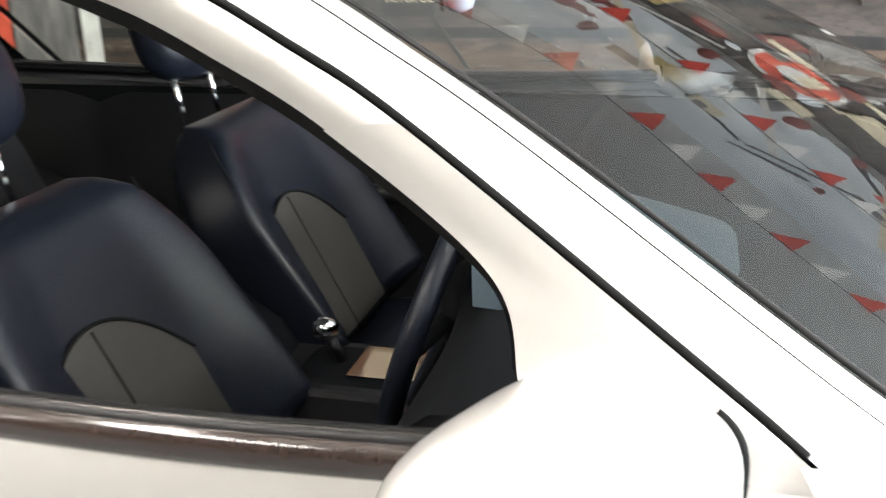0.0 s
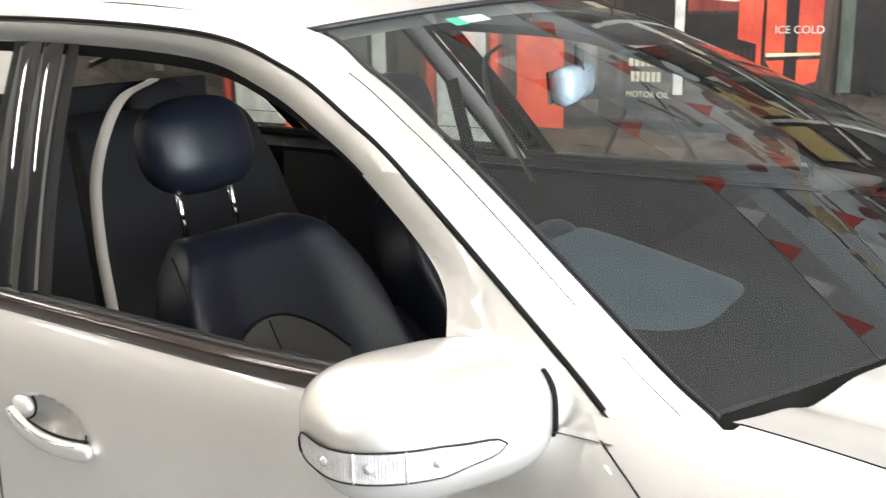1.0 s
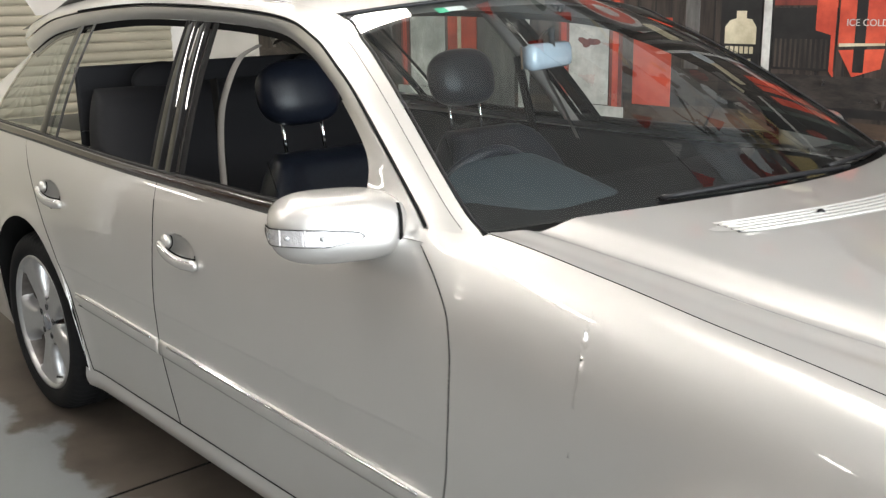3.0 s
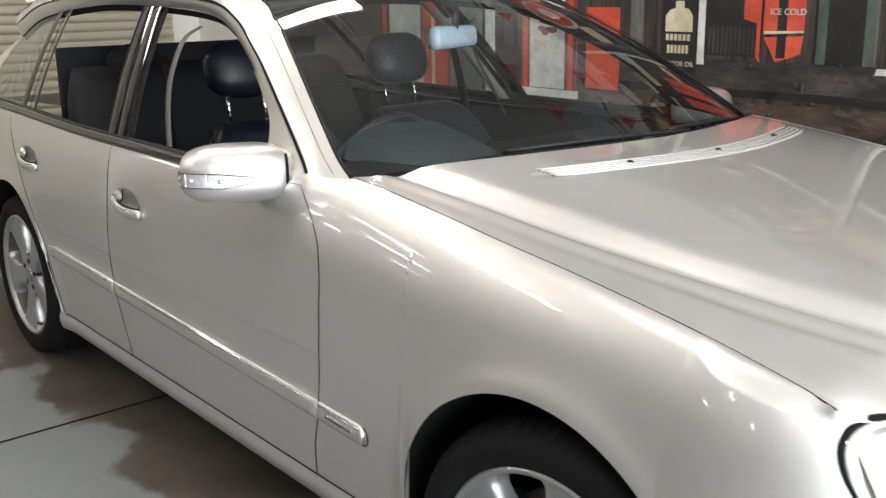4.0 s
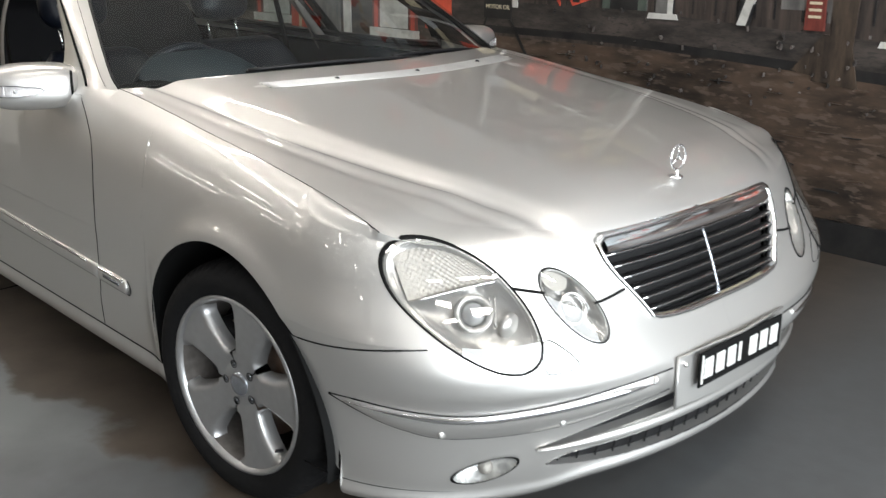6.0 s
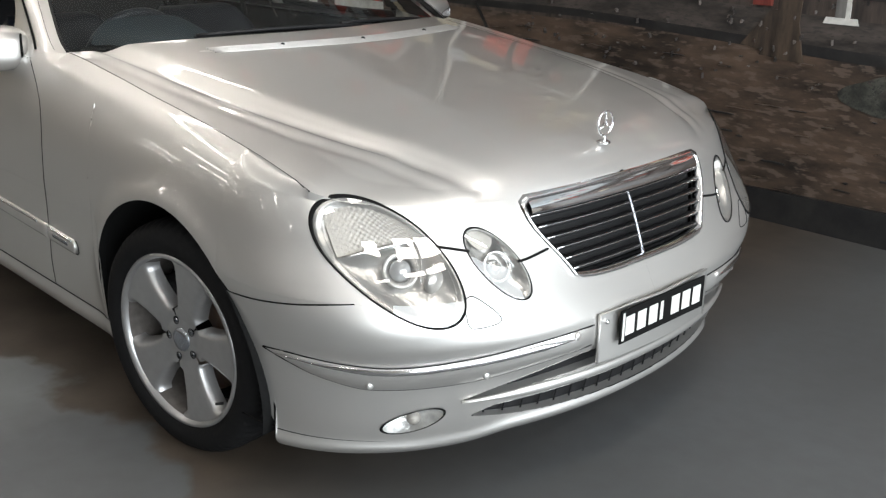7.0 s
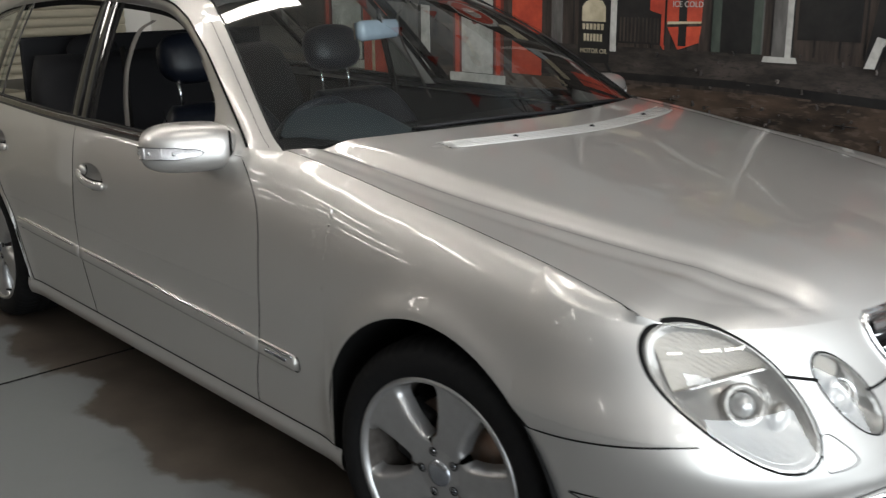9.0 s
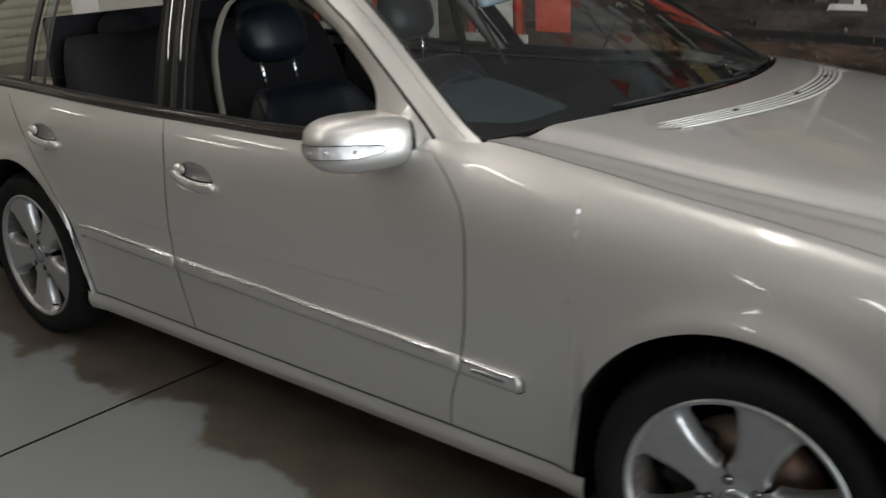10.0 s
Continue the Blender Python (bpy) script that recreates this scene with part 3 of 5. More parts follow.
def headlight(oval, big, mirrored):
    fl = flip_y if mirrored else (lambda m: m)
    lamp = part("headlight", fl(oval_sheet(oval, lambda r: -0.055 * (1 - r**2.5) + 0.001, rings=10)), REFLECT, car, "large oval headlight with clear lens" if big else "small oval headlight with clear lens")
    part("gasket", fl(oval_sheet(oval, lambda r: 0.003 if 0.975 < r < 1.018 else -0.002, 0.964, 1.028, rings=4)), SEAM, lamp, "black rubber gasket")
    part("bezel", fl(oval_sheet(oval, lambda r: 0.001 if r > 0.93 else -0.012, 0.89, 0.972, rings=4)), REFLECT, lamp, "pale lamp bezel")
    c, n, ey, ez = lamp_normal(oval)
    if big:
        def divider(y):
            return lerp(0.693, 0.721, (y + 0.776) / 0.16) + 0.004 * math.sin(20 * (y + 0.776))

        def rim_z(y, sign):
            z = oval[1]
            for _ in range(60):
                if in_oval(y, z + sign * 0.002, oval) > 0.9:
                    break
                z += sign * 0.002
            return z
        ys = [y for y in np.linspace(-0.86, -0.57, 141) if min(in_oval(y, z, oval) for z in np.linspace(0.70, 0.80, 30)) < 0.9 and rim_z(y, 1) > divider(y) + 0.004]
        ya, yb = ys[0], ys[-1]

        def shelf(u, v):
            y = lerp(ya, yb, u)
            return nose_y(y, max(divider(y), rim_z(y, -1)), -0.006 - 0.045 * v)
        part("divider", fl(grid(24, 4, shelf)), REFLECT, lamp)
        part("divider_edge", fl(tube([shelf(u, 0.0) for u in np.linspace(0.1, 1, 16)], 0.0026, 8)), CHROME, lamp)

        def indicator(u, v):
            y = lerp(ya, yb, u)
            lo, hi = max(divider(y), rim_z(y, -1)), rim_z(y, 1)
            return nose_y(y, lerp(lo, max(hi, lo + 0.001), v), -0.012 - 0.012 * math.sin(math.pi * u) + 0.0018 * math.sin(u * 90) * math.sin(v * 50) * min(1, 3 * u))
        part("indicator", fl(grid(110, 50, indicator)), FROST, lamp, "ribbed turn indicator lens")
        q = nose_y(oval[0] + 0.006, oval[1] - 0.022, -0.026)
        part("projector", fl(ring(q, n, 0.040, 0.012, deep=0.02)), REFLECT, lamp)
        part("bulb_glass", fl(ball(q - n * 0.012, 0.026)), PROJECTOR, lamp)
        q = nose_y(oval[0] + 0.068, oval[1] - 0.055, -0.036)
        part("high_beam", fl(ball(q, 0.030, sq=(0.5, 1, 1))), REFLECT, lamp)
        for y0, z0, y1, z1 in ((-0.658, 0.685, -0.668, 0.628), (-0.644, 0.687, -0.668, 0.628)):
            part("reflector_edge", fl(tube([nose_y(lerp(y0, y1, t), lerp(z0, z1, t), -0.022) for t in np.linspace(0, 1, 8)], 0.0022, 8)), REFLECT, lamp)
    else:
        q = nose_y(oval[0] + 0.008, oval[1] - 0.015, -0.03)
        part("high_beam", fl(ring(q, n, 0.036, 0.006, deep=0.02)), CHROME, lamp)
        part("bulb_glass", fl(ball(q - n * 0.02, 0.02)), REFLECT, lamp)
        part("indicator", fl(oval_sheet((oval[0] - 0.02, oval[1] + 0.06, 0.035, 0.03, oval[4]), lambda r: -0.018)), FROST, lamp)
    lens = part("lens", fl(oval_sheet(oval, lambda r: 0.002 + 0.010 * (1 - r * r), rings=8, r1=0.985)), LENS, lamp, "clear glossy lens")
    lens.visible_shadow = False


FOG_REF = material("fog_reflector", (0.8, 0.8, 0.79), 0.12, 0.7, grain=0.5, scale=60, bump=1.0, color2=(0.4, 0.4, 0.4))
for mirrored in (False, True):
    headlight(LAMP_BIG, True, mirrored)
    headlight(LAMP_SMALL, False, mirrored)
    fl = flip_y if mirrored else (lambda m: m)
    fog = part("fog_lamp", fl(oval_sheet(FOG, lambda r: -0.04 * (1 - r**3) + 0.001)), FOG_REF, car, "oval fog lamp in the bumper")
    q = nose_y(FOG[0], FOG[1], -0.02)
    part("bulb_glass", fl(ball(q, 0.018)), FROST, fog)
    part("lens", fl(oval_sheet(FOG, lambda r: 0.001 + 0.004 * (1 - r * r))), LENS, fog).visible_shadow = False
    part("gasket", fl(oval_sheet(FOG, lambda r: 0.002, 0.96, 1.05, rings=2)), SEAM, fog)


def nose_line(pts, out, n=12):
    """A smooth line on the nose through (y, z) pairs."""
    return [nose_y(p.x, p.y, out) for p in spline([(y, z, 0) for y, z in pts], n)]


def bar(line, r, r2=None):
    return tube(line, r, 8, r2)


# panel gaps on the nose
for name, pts in (("hood_gap", [(-0.612, 0.704), (-0.585, 0.697), (-0.542, 0.686)]), ("hood_gap", [(-0.430, 0.648), (-0.40, 0.650), (-0.335, 0.660)])):
    pair(name, bar(nose_line(pts, 0.0), 0.0035), SEAM, car)
hl = [EDGE[i] + Vector((0, 0.0, -0.0012)) for i in range(0, 120, 2) if EDGE[i].x < 0.50]
pair("hood_gap", tube(hl, 0.0018, 6), SEAM, car)
cover = [(-0.603, 0.545), (-0.597, 0.585), (-0.575, 0.598), (-0.548, 0.578), (-0.522, 0.548), (-0.53, 0.533), (-0.59, 0.531), (-0.603, 0.545)]
pair("washer_cover", tube(nose_line(cover, 0.0005, 6), 0.0012, 6), SEAM, car)

pair("bumper_gap", bar([nose(radians(a), bumper_top(a) + 0.0015) for a in np.linspace(62, 88, 14)], 0.0022), SEAM, car)
# grille
SLAT = material("grille_slat", (0.010, 0.010, 0.011), 0.4, 0.1, 0.1, grain=0.2, scale=90)
BAR_GREY = material("bar_metal", (0.40, 0.42, 0.46), 0.25, 0.9, grain=0.2, scale=120)
grille = part("grille", grid(40, 12, lambda u, v: nose_y(lerp(-1, 1, u) * (grille_half(lerp(0.576, 0.772, v)) + 0.002), lerp(0.576, 0.772, v), -0.06)), SEAM, car, "chrome-framed radiator grille with horizontal slats")


def grille_loop(off, n=10):
    """The grille's outline, drawn in by off."""
    h = lambda z: grille_half(z) - off
    right = [(-h(z), z) for z in np.linspace(0.592 + off * 0.3, 0.767 - off, n)]
    top = [(y, 0.778 + 0.002 * math.cos(y * 4) - off) for y in np.linspace(-h(0.767) + 0.02, h(0.767) - 0.02, 14)]
    left = [(-y, z) for y, z in right[::-1]]
    low = [(y, 0.572 + off + 0.014 * (y / 0.27) ** 4) for y in np.linspace(0.255 - off, -0.255 + off, 14)]
    pts = right + top + left + low
    return [nose_y(y, z, 0.004) for y, z in pts] + [nose_y(*right[0], 0.004)]


def loop_band(off0, off1, out):
    a, b = grille_loop(off0), grille_loop(off1)
    V, F = [], []
    for p, q in zip(a, b):
        V += [p + Vector((-0.012, 0, 0)), p + Vector((out * 0.6, 0, 0)), p.lerp(q, 0.5) + Vector((out, 0, 0)), q + Vector((out * 0.6, 0, 0)), q + Vector((-0.03, 0, 0))]
    for i in range(len(a) - 1):
        for j in range(4):
            k = i * 5 + j
            F.append((k, k + 1, k + 6, k + 5))
    return V, F


part("chrome_frame", loop_band(-0.003, 0.009, 0.006), CHROME, grille, "bright chrome surround")


def chrome_cap(u, v):
    y = lerp(-1, 1, u) * 0.352
    z = lerp(0.739, 0.774, v)
    return nose_y(y, z, 0.004 + 0.006 * math.sin(math.pi * v))


part("chrome_cap", grid(30, 5, chrome_cap), CHROME, grille)
for k in range(6):
    z = 0.600 + 0.0262 * k
    w = grille_half(z) - 0.010
    line = [nose_y(y, z, -0.012) for y in np.linspace(-w, w, 25)]
    sl = part("slat", tube(line, 0.012, 8, 0.0055), SLAT, grille)
    part("chrome_line", tube([p + Vector((0.0105, 0, 0.0030)) for p in line], 0.0017, 6), CHROME, sl)
part("centre_bar", tube([nose_y(0.0, z, -0.004) for z in np.linspace(0.582, 0.742, 9)], 0.0050, 8), BAR_GREY, grille)
part("mesh_backing", grid(30, 12, lambda u, v: nose_y(lerp(-1, 1, u) * (grille_half(lerp(0.579, 0.767, v)) - 0.004), lerp(0.579, 0.767, v), -0.035)), BLACK, grille)

# lower intakes and splitter
def recess(lo, hi, reach, deep):
    def f(u, v):
        y = lerp(-reach, reach, u)
        a = abs(y)
        return nose_y(y, lerp(lo(a) - 0.004, hi(a) + 0.004, v), -deep)
    return grid(60, 4, f)


intake = part("lower_intake", recess(slot_mid, slot_top, 0.57, 0.03), BLACK, car, "black mesh air intake")
part("lower_intake", recess(slot_low, slot_low_top, 0.54, 0.03), BLACK, car)
for lo, hi, reach in ((slot_mid, slot_top, 0.56), (slot_low, slot_low_top, 0.53)):
    for g in (lo, hi):
        part("intake_lip", grid(60, 2, lambda u, v: nose_y(lerp(-reach, reach, u), g(abs(lerp(-reach, reach, u))), 0.001 - 0.03 * v)), PAINT, car)
for k in range(21):
    y = -0.5 + 0.05 * k
    if slot_low_top(abs(y)) - slot_low(abs(y)) > 0.02:
        part("mesh_bar", tube([nose_y(y, slot_low(abs(y)) - 0.003, -0.02), nose_y(y, slot_low_top(abs(y)) + 0.003, -0.02)], 0.0025, 6), BLACK, intake)
part("blade", tube([nose_y(y, 0.322, 0.004) for y in np.linspace(-0.57, 0.57, 50)], 0.008, 8, lambda t: 0.014 * min(1, 6 * min(t, 1 - t) + 0.15)), PAINT, car)

# bumper mouldings with chrome insert and parking sensors
mould_top = curve1((0.25, 0.4, 0.6, 0.74, 0.82, 0.875, 0.885), (0.466, 0.464, 0.450, 0.437, 0.445, 0.452, 0.446))
mould_low = curve1((0.25, 0.4, 0.6, 0.74, 0.82, 0.875, 0.885), (0.412, 0.400, 0.376, 0.370, 0.395, 0.435, 0.446))
for sgn in (-1, 1):
    f = lambda u, v: nose_y(sgn * lerp(0.25, 0.883, u), lerp(mould_low(lerp(0.25, 0.883, u)), mould_top(lerp(0.25, 0.883, u)), v), 0.001 + 0.009 * math.sin(math.pi * min(max(v, 0.02), 0.98)) ** 0.5 * min(1, 12 * u, 12 * (1 - u)))
    m = part("bumper_moulding", grid(60, 8, f, flip=sgn > 0), PAINT, car, "silver rubbing strip with chrome insert")
    part("chrome_insert", tube([nose_y(sgn * y, mould_top(y) - 0.012 - 0.004 * math.sin(y * 6), 0.009) for y in np.linspace(0.31, 0.875, 40)], 0.004, 8, lambda t: 0.009 * min(1, 5 * min(t, 1 - t) + 0.1)), CHROME, m, "bright chrome insert")
    for y, z in ((0.752, 0.387), (0.535, 0.397), (0.31, 0.455)):
        p = nose_y(sgn * y, z, 0.007)
        part("parking_sensor", ball(p, 0.011, 14, 8, sq=(0.6, 1, 1)), PAINT, m)
    for g in (mould_top, mould_low):
        part("moulding_gap", tube([nose_y(sgn * y, g(y), 0.001) for y in np.linspace(0.25, 0.884, 40)], 0.002, 6), SEAM, m)

pair("lip_gap", tube([nose_y(-y, 0.214 + 0.004 * math.cos(y * 4), 0.0015) for y in np.linspace(0.36, 0.87, 40)], 0.0018, 6), SEAM, car)

# number plate on its bracket
bracket = part("plate_bracket", grid(12, 4, lambda u, v: Vector((0.9050 - 0.02 * (2 * u - 1) ** 2, lerp(-0.238, 0.238, u), lerp(0.362, 0.49, v)))), PAINT, car, "grey plate bracket", bevel=0)
part("bracket_edge", tube([(0.8850, -0.238, 0.36), (0.8850, -0.238, 0.49), (0.8970, -0.12, 0.493), (0.9050, 0, 0.493), (0.8970, 0.12, 0.493), (0.8850, 0.238, 0.49), (0.8850, 0.238, 0.36)], 0.004, 8), PAINT, bracket)
PLATE_WHITE = material("plate_white", (0.75, 0.75, 0.72), 0.4, grain=0.2, scale=80)
plate = part("number_plate", box(0.9090, 0.9130, -0.187, 0.187, 0.405, 0.493), SEAM, bracket, "black number plate with pale bars", smooth=False)
for i in range(7):
    y = -0.168 + 0.05 * i
    part("pale_bar", box(0.9125, 0.9145, y, y + (0.036 if i != 3 else 0.012), 0.424, 0.474), PLATE_WHITE, plate, smooth=False)
part("white_border", box(0.9125, 0.9138, -0.18, -0.172, 0.412, 0.486), PLATE_WHITE, plate, smooth=False)
for y in (-0.215, 0.215):
    part("screw", ball((0.8900, y, 0.468), 0.007, 10, 6), CHROME, bracket)

# hood ornament: a plain upright ring on a foot
orn = part("hood_ornament", tube([Vector((0.688, 0.031 * math.cos(a), 0.897 + 0.031 * math.sin(a))) for a in np.linspace(0, 2 * math.pi, 33)], 0.0026, 8, cap=False), CHROME, car, "chrome ring ornament on the hood")
part("foot", ball((0.685, 0, 0.847), 0.018, 16, 8, sq=(1.1, 1.1, 0.35)), CHROME, orn)
part("stem", tube([(0.686, 0, 0.847), (0.688, 0, 0.868)], lambda t: 0.0075 - 0.004 * t, 8), CHROME, orn)
for a in (90, 210, 330):
    part("spoke", tube([(0.688, 0, 0.897), (0.688, 0.030 * math.cos(radians(a)), 0.897 + 0.030 * math.sin(radians(a)))], lambda t: 0.0055 - 0.004 * t, 6, 0.002), CHROME, orn)

# hood vent with slats and two washer jets
def on_hood(x, y, up=0.0):
    return Vector((x, y, hood_z(x, y, edge_y(x), edge_z(x)) + up))


def vent_x(y):
    return -0.388 + 0.125 * (1 - (y / 0.53) ** 2)


VENT = material("vent_plastic", (0.66, 0.65, 0.63), 0.35, 0.6, grain=0.2, scale=200)
vent = part("hood_vent", grid(60, 6, lambda u, v: on_hood(vent_x(lerp(-0.53, 0.53, u)) + lerp(-0.036, 0.036, v) * min(1, 14 * min(u, 1 - u) + 0.15), lerp(-0.53, 0.53, u), 0.0015)), VENT, car, "slatted silver air vent across the hood")
for k in range(5):
    o = lerp(-0.028, 0.028, k / 4)
    part("slat", tube([on_hood(vent_x(y) + o, y, 0.003) for y in np.linspace(-0.5, 0.5, 36)], 0.0032, 6, 0.002), VENT, vent)
    if k < 4:
        part("slot", tube([on_hood(vent_x(y) + o + 0.007, y, 0.0012) for y in np.linspace(-0.5, 0.5, 36)], 0.0022, 6, 0.001), SEAM, vent)
for y in (-0.294, -0.011, 0.29):
    part("washer_jet", ball(on_hood(vent_x(y) - 0.005, y, 0.004), 0.007, 12, 8, sq=(1.2, 0.8, 0.7)), BLACK, vent)


# ---- side details ----
def tread(theta, y):
    n = int(theta / (2 * math.pi) * 210)
    return 0.007 if n % 3 == 0 and (y < 0.075 or y > 0.15) else 0.0


def wheel(x, left):
    prof = [(0.232, 0.012), (0.238, 0.0), (0.247, -0.008), (0.266, -0.015), (0.288, -0.014), (0.305, -0.005), (0.315, 0.008), (0.321, 0.022), (0.324, 0.045), (0.324, 0.075), (0.316, 0.078), (0.316, 0.086), (0.325, 0.089), (0.325, 0.12), (0.317, 0.123), (0.317, 0.131), (0.324, 0.134), (0.322, 0.19), (0.31, 0.215), (0.24, 0.22)]
    n, seg = len(prof), 210
    V = []
    for k in range(seg):
        a = 2 * math.pi * k / seg
        for r, y in prof:
            rr = r - (tread(a + 1e-4, y) if r > 0.313 else 0)
            V.append((rr * math.cos(a), y, rr * math.sin(a)))
    F = [(k * n + j, k * n + j + 1, ((k + 1) % seg) * n + j + 1, ((k + 1) % seg) * n + j) for k in range(seg) for j in range(n - 1)]
    w = part("wheel", (V, F), RUBBER, car, "black tyre on a five-spoke alloy rim")
    w.matrix_basis = pose(x, 0.885 if left else -0.885, HUB, 0, 0, (180 if left else 0) + (7 if x > -1 else 0)) @ pose(0, 0, 0, 0, SPIN[x], 0)
    rim = part("rim", revolve([(0.242, -0.003), (0.239, -0.008), (0.231, -0.007), (0.226, 0.008)], 72), ALLOY, w, "silver alloy rim")
    part("barrel", revolve([(0.226, 0.008), (0.220, 0.03), (0.214, 0.075), (0.220, 0.19)], 72), BARREL_SHADE, rim, "rim barrel, its recess shade put into a dark colour")
    hw = curve1((0.06, 0.08, 0.10, 0.12, 0.16, 0.20, 0.218, 0.229), (35.9, 33.0, 27.0, 23.5, 21.0, 21.0, 23.5, 29.0))

    def spoke(k):
        def f(u, v):
            r = lerp(0.055, 0.229, v)
            s = 2 * u - 1
            a = radians(72 * k + 90 + s * hw(r))
            edge = abs(s) ** 10
            y = 0.016 - 0.012 * math.sin((r - 0.055) / 0.174 * math.pi * 0.5) + 0.0025 * abs(s) ** 4 + 0.04 * edge * (0 if r < 0.088 else 1)
            return Vector((r * math.cos(a), y, r * math.sin(a)))
        return grid(32, 28, f)
    for k in range(5):
        part("spoke", spoke(k), ALLOY, rim)
        a = radians(72 * k + 54)
        b = part("lug_bolt", revolve([(0.0, 0.022), (0.006, 0.022), (0.0075, 0.030), (0.0075, 0.04)], 12), BAR_GREY, rim)
        b.matrix_basis = pose(0.054 * math.cos(a), -0.008, 0.054 * math.sin(a))
        h = part("bolt_hole", revolve([(0.0115, 0.0), (0.0095, -0.0006), (0.0085, 0.01)], 16), SEAM, rim)
        h.matrix_basis = pose(0.054 * math.cos(a), 0.0135, 0.054 * math.sin(a))
    part("hub", revolve([(0.0001, 0.013), (0.06, 0.0155)], 36), ALLOY, rim)
    part("hub_cap", revolve([(0.0001, 0.006), (0.018, 0.007), (0.030, 0.009), (0.034, 0.016)], 36), BAR_GREY, rim)
    part("brake_disc", revolve([(0.05, 0.085), (0.165, 0.085), (0.165, 0.1)], 48), DISC, w, "rusty brake disc")
    part("drum", revolve([(0.0001, 0.115), (0.205, 0.115)], 48), SEAM, w)
    part("caliper", box(-0.17, -0.09, 0.06, 0.12, -0.07, 0.09), BLACK, w, bevel=0.01)
    part("valve", tube([(0.185, 0.02, -0.09), (0.178, -0.0, -0.088)], 0.004, 8), BLACK, w)


# silver barrel darkened in its colour for the shade deep in the wheel
BARREL_SHADE = material("barrel_shade", (0.11, 0.10, 0.092), 0.6, 0.3, grain=0.5, scale=40, color2=(0.03, 0.022, 0.018))
SPIN = {XF: 17, XR: 44}
for left in (False, True):
    for x in (XF, XR):
        wheel(x, left)

# rubbing strips along the doors
def strip_z(x):
    return 0.468 + (-0.53 - x) * 0.030


FRONT_DOOR, REAR_DOOR = front_door[0], rear_door[0]
for owner, xa, xb in ((fender[0], -0.700, -0.525), (FRONT_DOOR, -1.868, -0.708), (REAR_DOOR, -2.455, -1.880)):
    xs = np.linspace(xa, xb, 40)
    taper = lambda t: 0.024 * min(1.0, (8 * t + 0.1 if xa < -2 else 2), (14 * (1 - t) + 0.25 if xb > -0.6 else 2))
    m = part("rubbing_strip", tube([side(x, strip_z(x) - 0.016, 0.003) for x in xs], 0.008, 10, taper), PAINT, owner, "silver rubbing strip")
    part("chrome_line", tube([side(x, strip_z(x) + 0.004, 0.0105) for x in xs[2:-2]], 0.003, 6, 0.0045), CHROME, m, "thin chrome line")
    part("strip_gap", tube([side(x, strip_z(x) - 0.041, 0.001) for x in xs[1:-1]], 0.0014, 6), SEAM, m)
    if xb > -0.6:
        part("dark_bar", tube([side(x, strip_z(x) - 0.014, 0.0105) for x in np.linspace(-0.665, -0.565, 16)], 0.0015, 6, 0.0065), BAR_GREY, m)
        part("strip_gap", tube([side(-0.527 + 0.012 * math.cos(a), strip_z(-0.53) - 0.016 + 0.022 * math.sin(a), 0.001) for a in np.linspace(-1.5, 1.5, 12)], 0.0014, 6), SEAM, m)


def handle(cup, owner):
    cx, cz, a, b = cup

    def dish(u, v):
        r, th = v * 1.05, 2 * math.pi * u
        return side(cx + a * r * math.cos(th), cz + b * r * math.sin(th), 0.0012 - 0.030 * max(0, 1 - (r / 0.98) ** 2) ** 0.8)
    part("handle_cup", grid(64, 21, dish, close_u=True), PAINT, owner, "recessed handle cup")
    # the grip crosses the cup's lower half; a lock cap stands at its rear end
    d0 = np.linspace(-0.092, 0.118, 25)
    line = lambda d: cz + 0.004 - 0.11 * (d + 0.09) - 0.010 * math.sin(math.pi * (d + 0.092) / 0.21)
    pts = [side(cx + d, line(d), -0.002 + 0.020 * max(0.0, math.sin(math.pi * (d + 0.097) / 0.22)) ** 0.5) for d in d0]
    g = part("door_handle", tube(pts, 0.0095, 14, lambda t: 0.0155 * min(1, 7 * min(t, 1 - t) + 0.55)), PAINT, owner, "silver pull handle")
    part("chrome_line", tube([p + Vector((0, -0.0065, 0.0105)) for p in pts[2:-2]], 0.0022, 8), CHROME, g)
    part("grip_gap", tube([p + Vector((0, 0.004, 0.0165)) for p in pts[7:-1]], 0.0022, 6), SEAM, g)
    cap = part("lock_cap", ball(side(cx - 0.068, cz + 0.013, -0.004), 0.026, 20, 12, sq=(1.0, 0.5, 0.72)), PAINT, owner)
    part("cap_gap", tube([side(cx - 0.068 + 0.028 * math.cos(t), cz + 0.013 + 0.021 * math.sin(t), -0.008) for t in np.linspace(-1.2, 1.9, 18)], 0.0018, 6), SEAM, cap)
    # dark line round the cup's lower front, drawn in for shade under the handle
    part("handle_undershade", tube([side(cx + a * 1.02 * math.cos(t), cz + b * 1.02 * math.sin(t), 0.0008) for t in np.linspace(-1.3, 0.1, 14)], 0.0018, 6), SEAM, owner)


handle(CUPS[0], FRONT_DOOR)
handle(CUPS[1], REAR_DOOR)

# door mirror
MIR, MIR_E = pose(-0.985, -0.922, 0.985, 0, 0, -25), 0.66


TURN = material("turn_lamp_prisms", (0.74, 0.72, 0.72), 0.2, 0.5, coat=1.0, grain=0.5, scale=120, bump=0.5, color2=(0.5, 0.48, 0.48))


def sgn_pow(a, e):
    return math.copysign(abs(a) ** e, a)


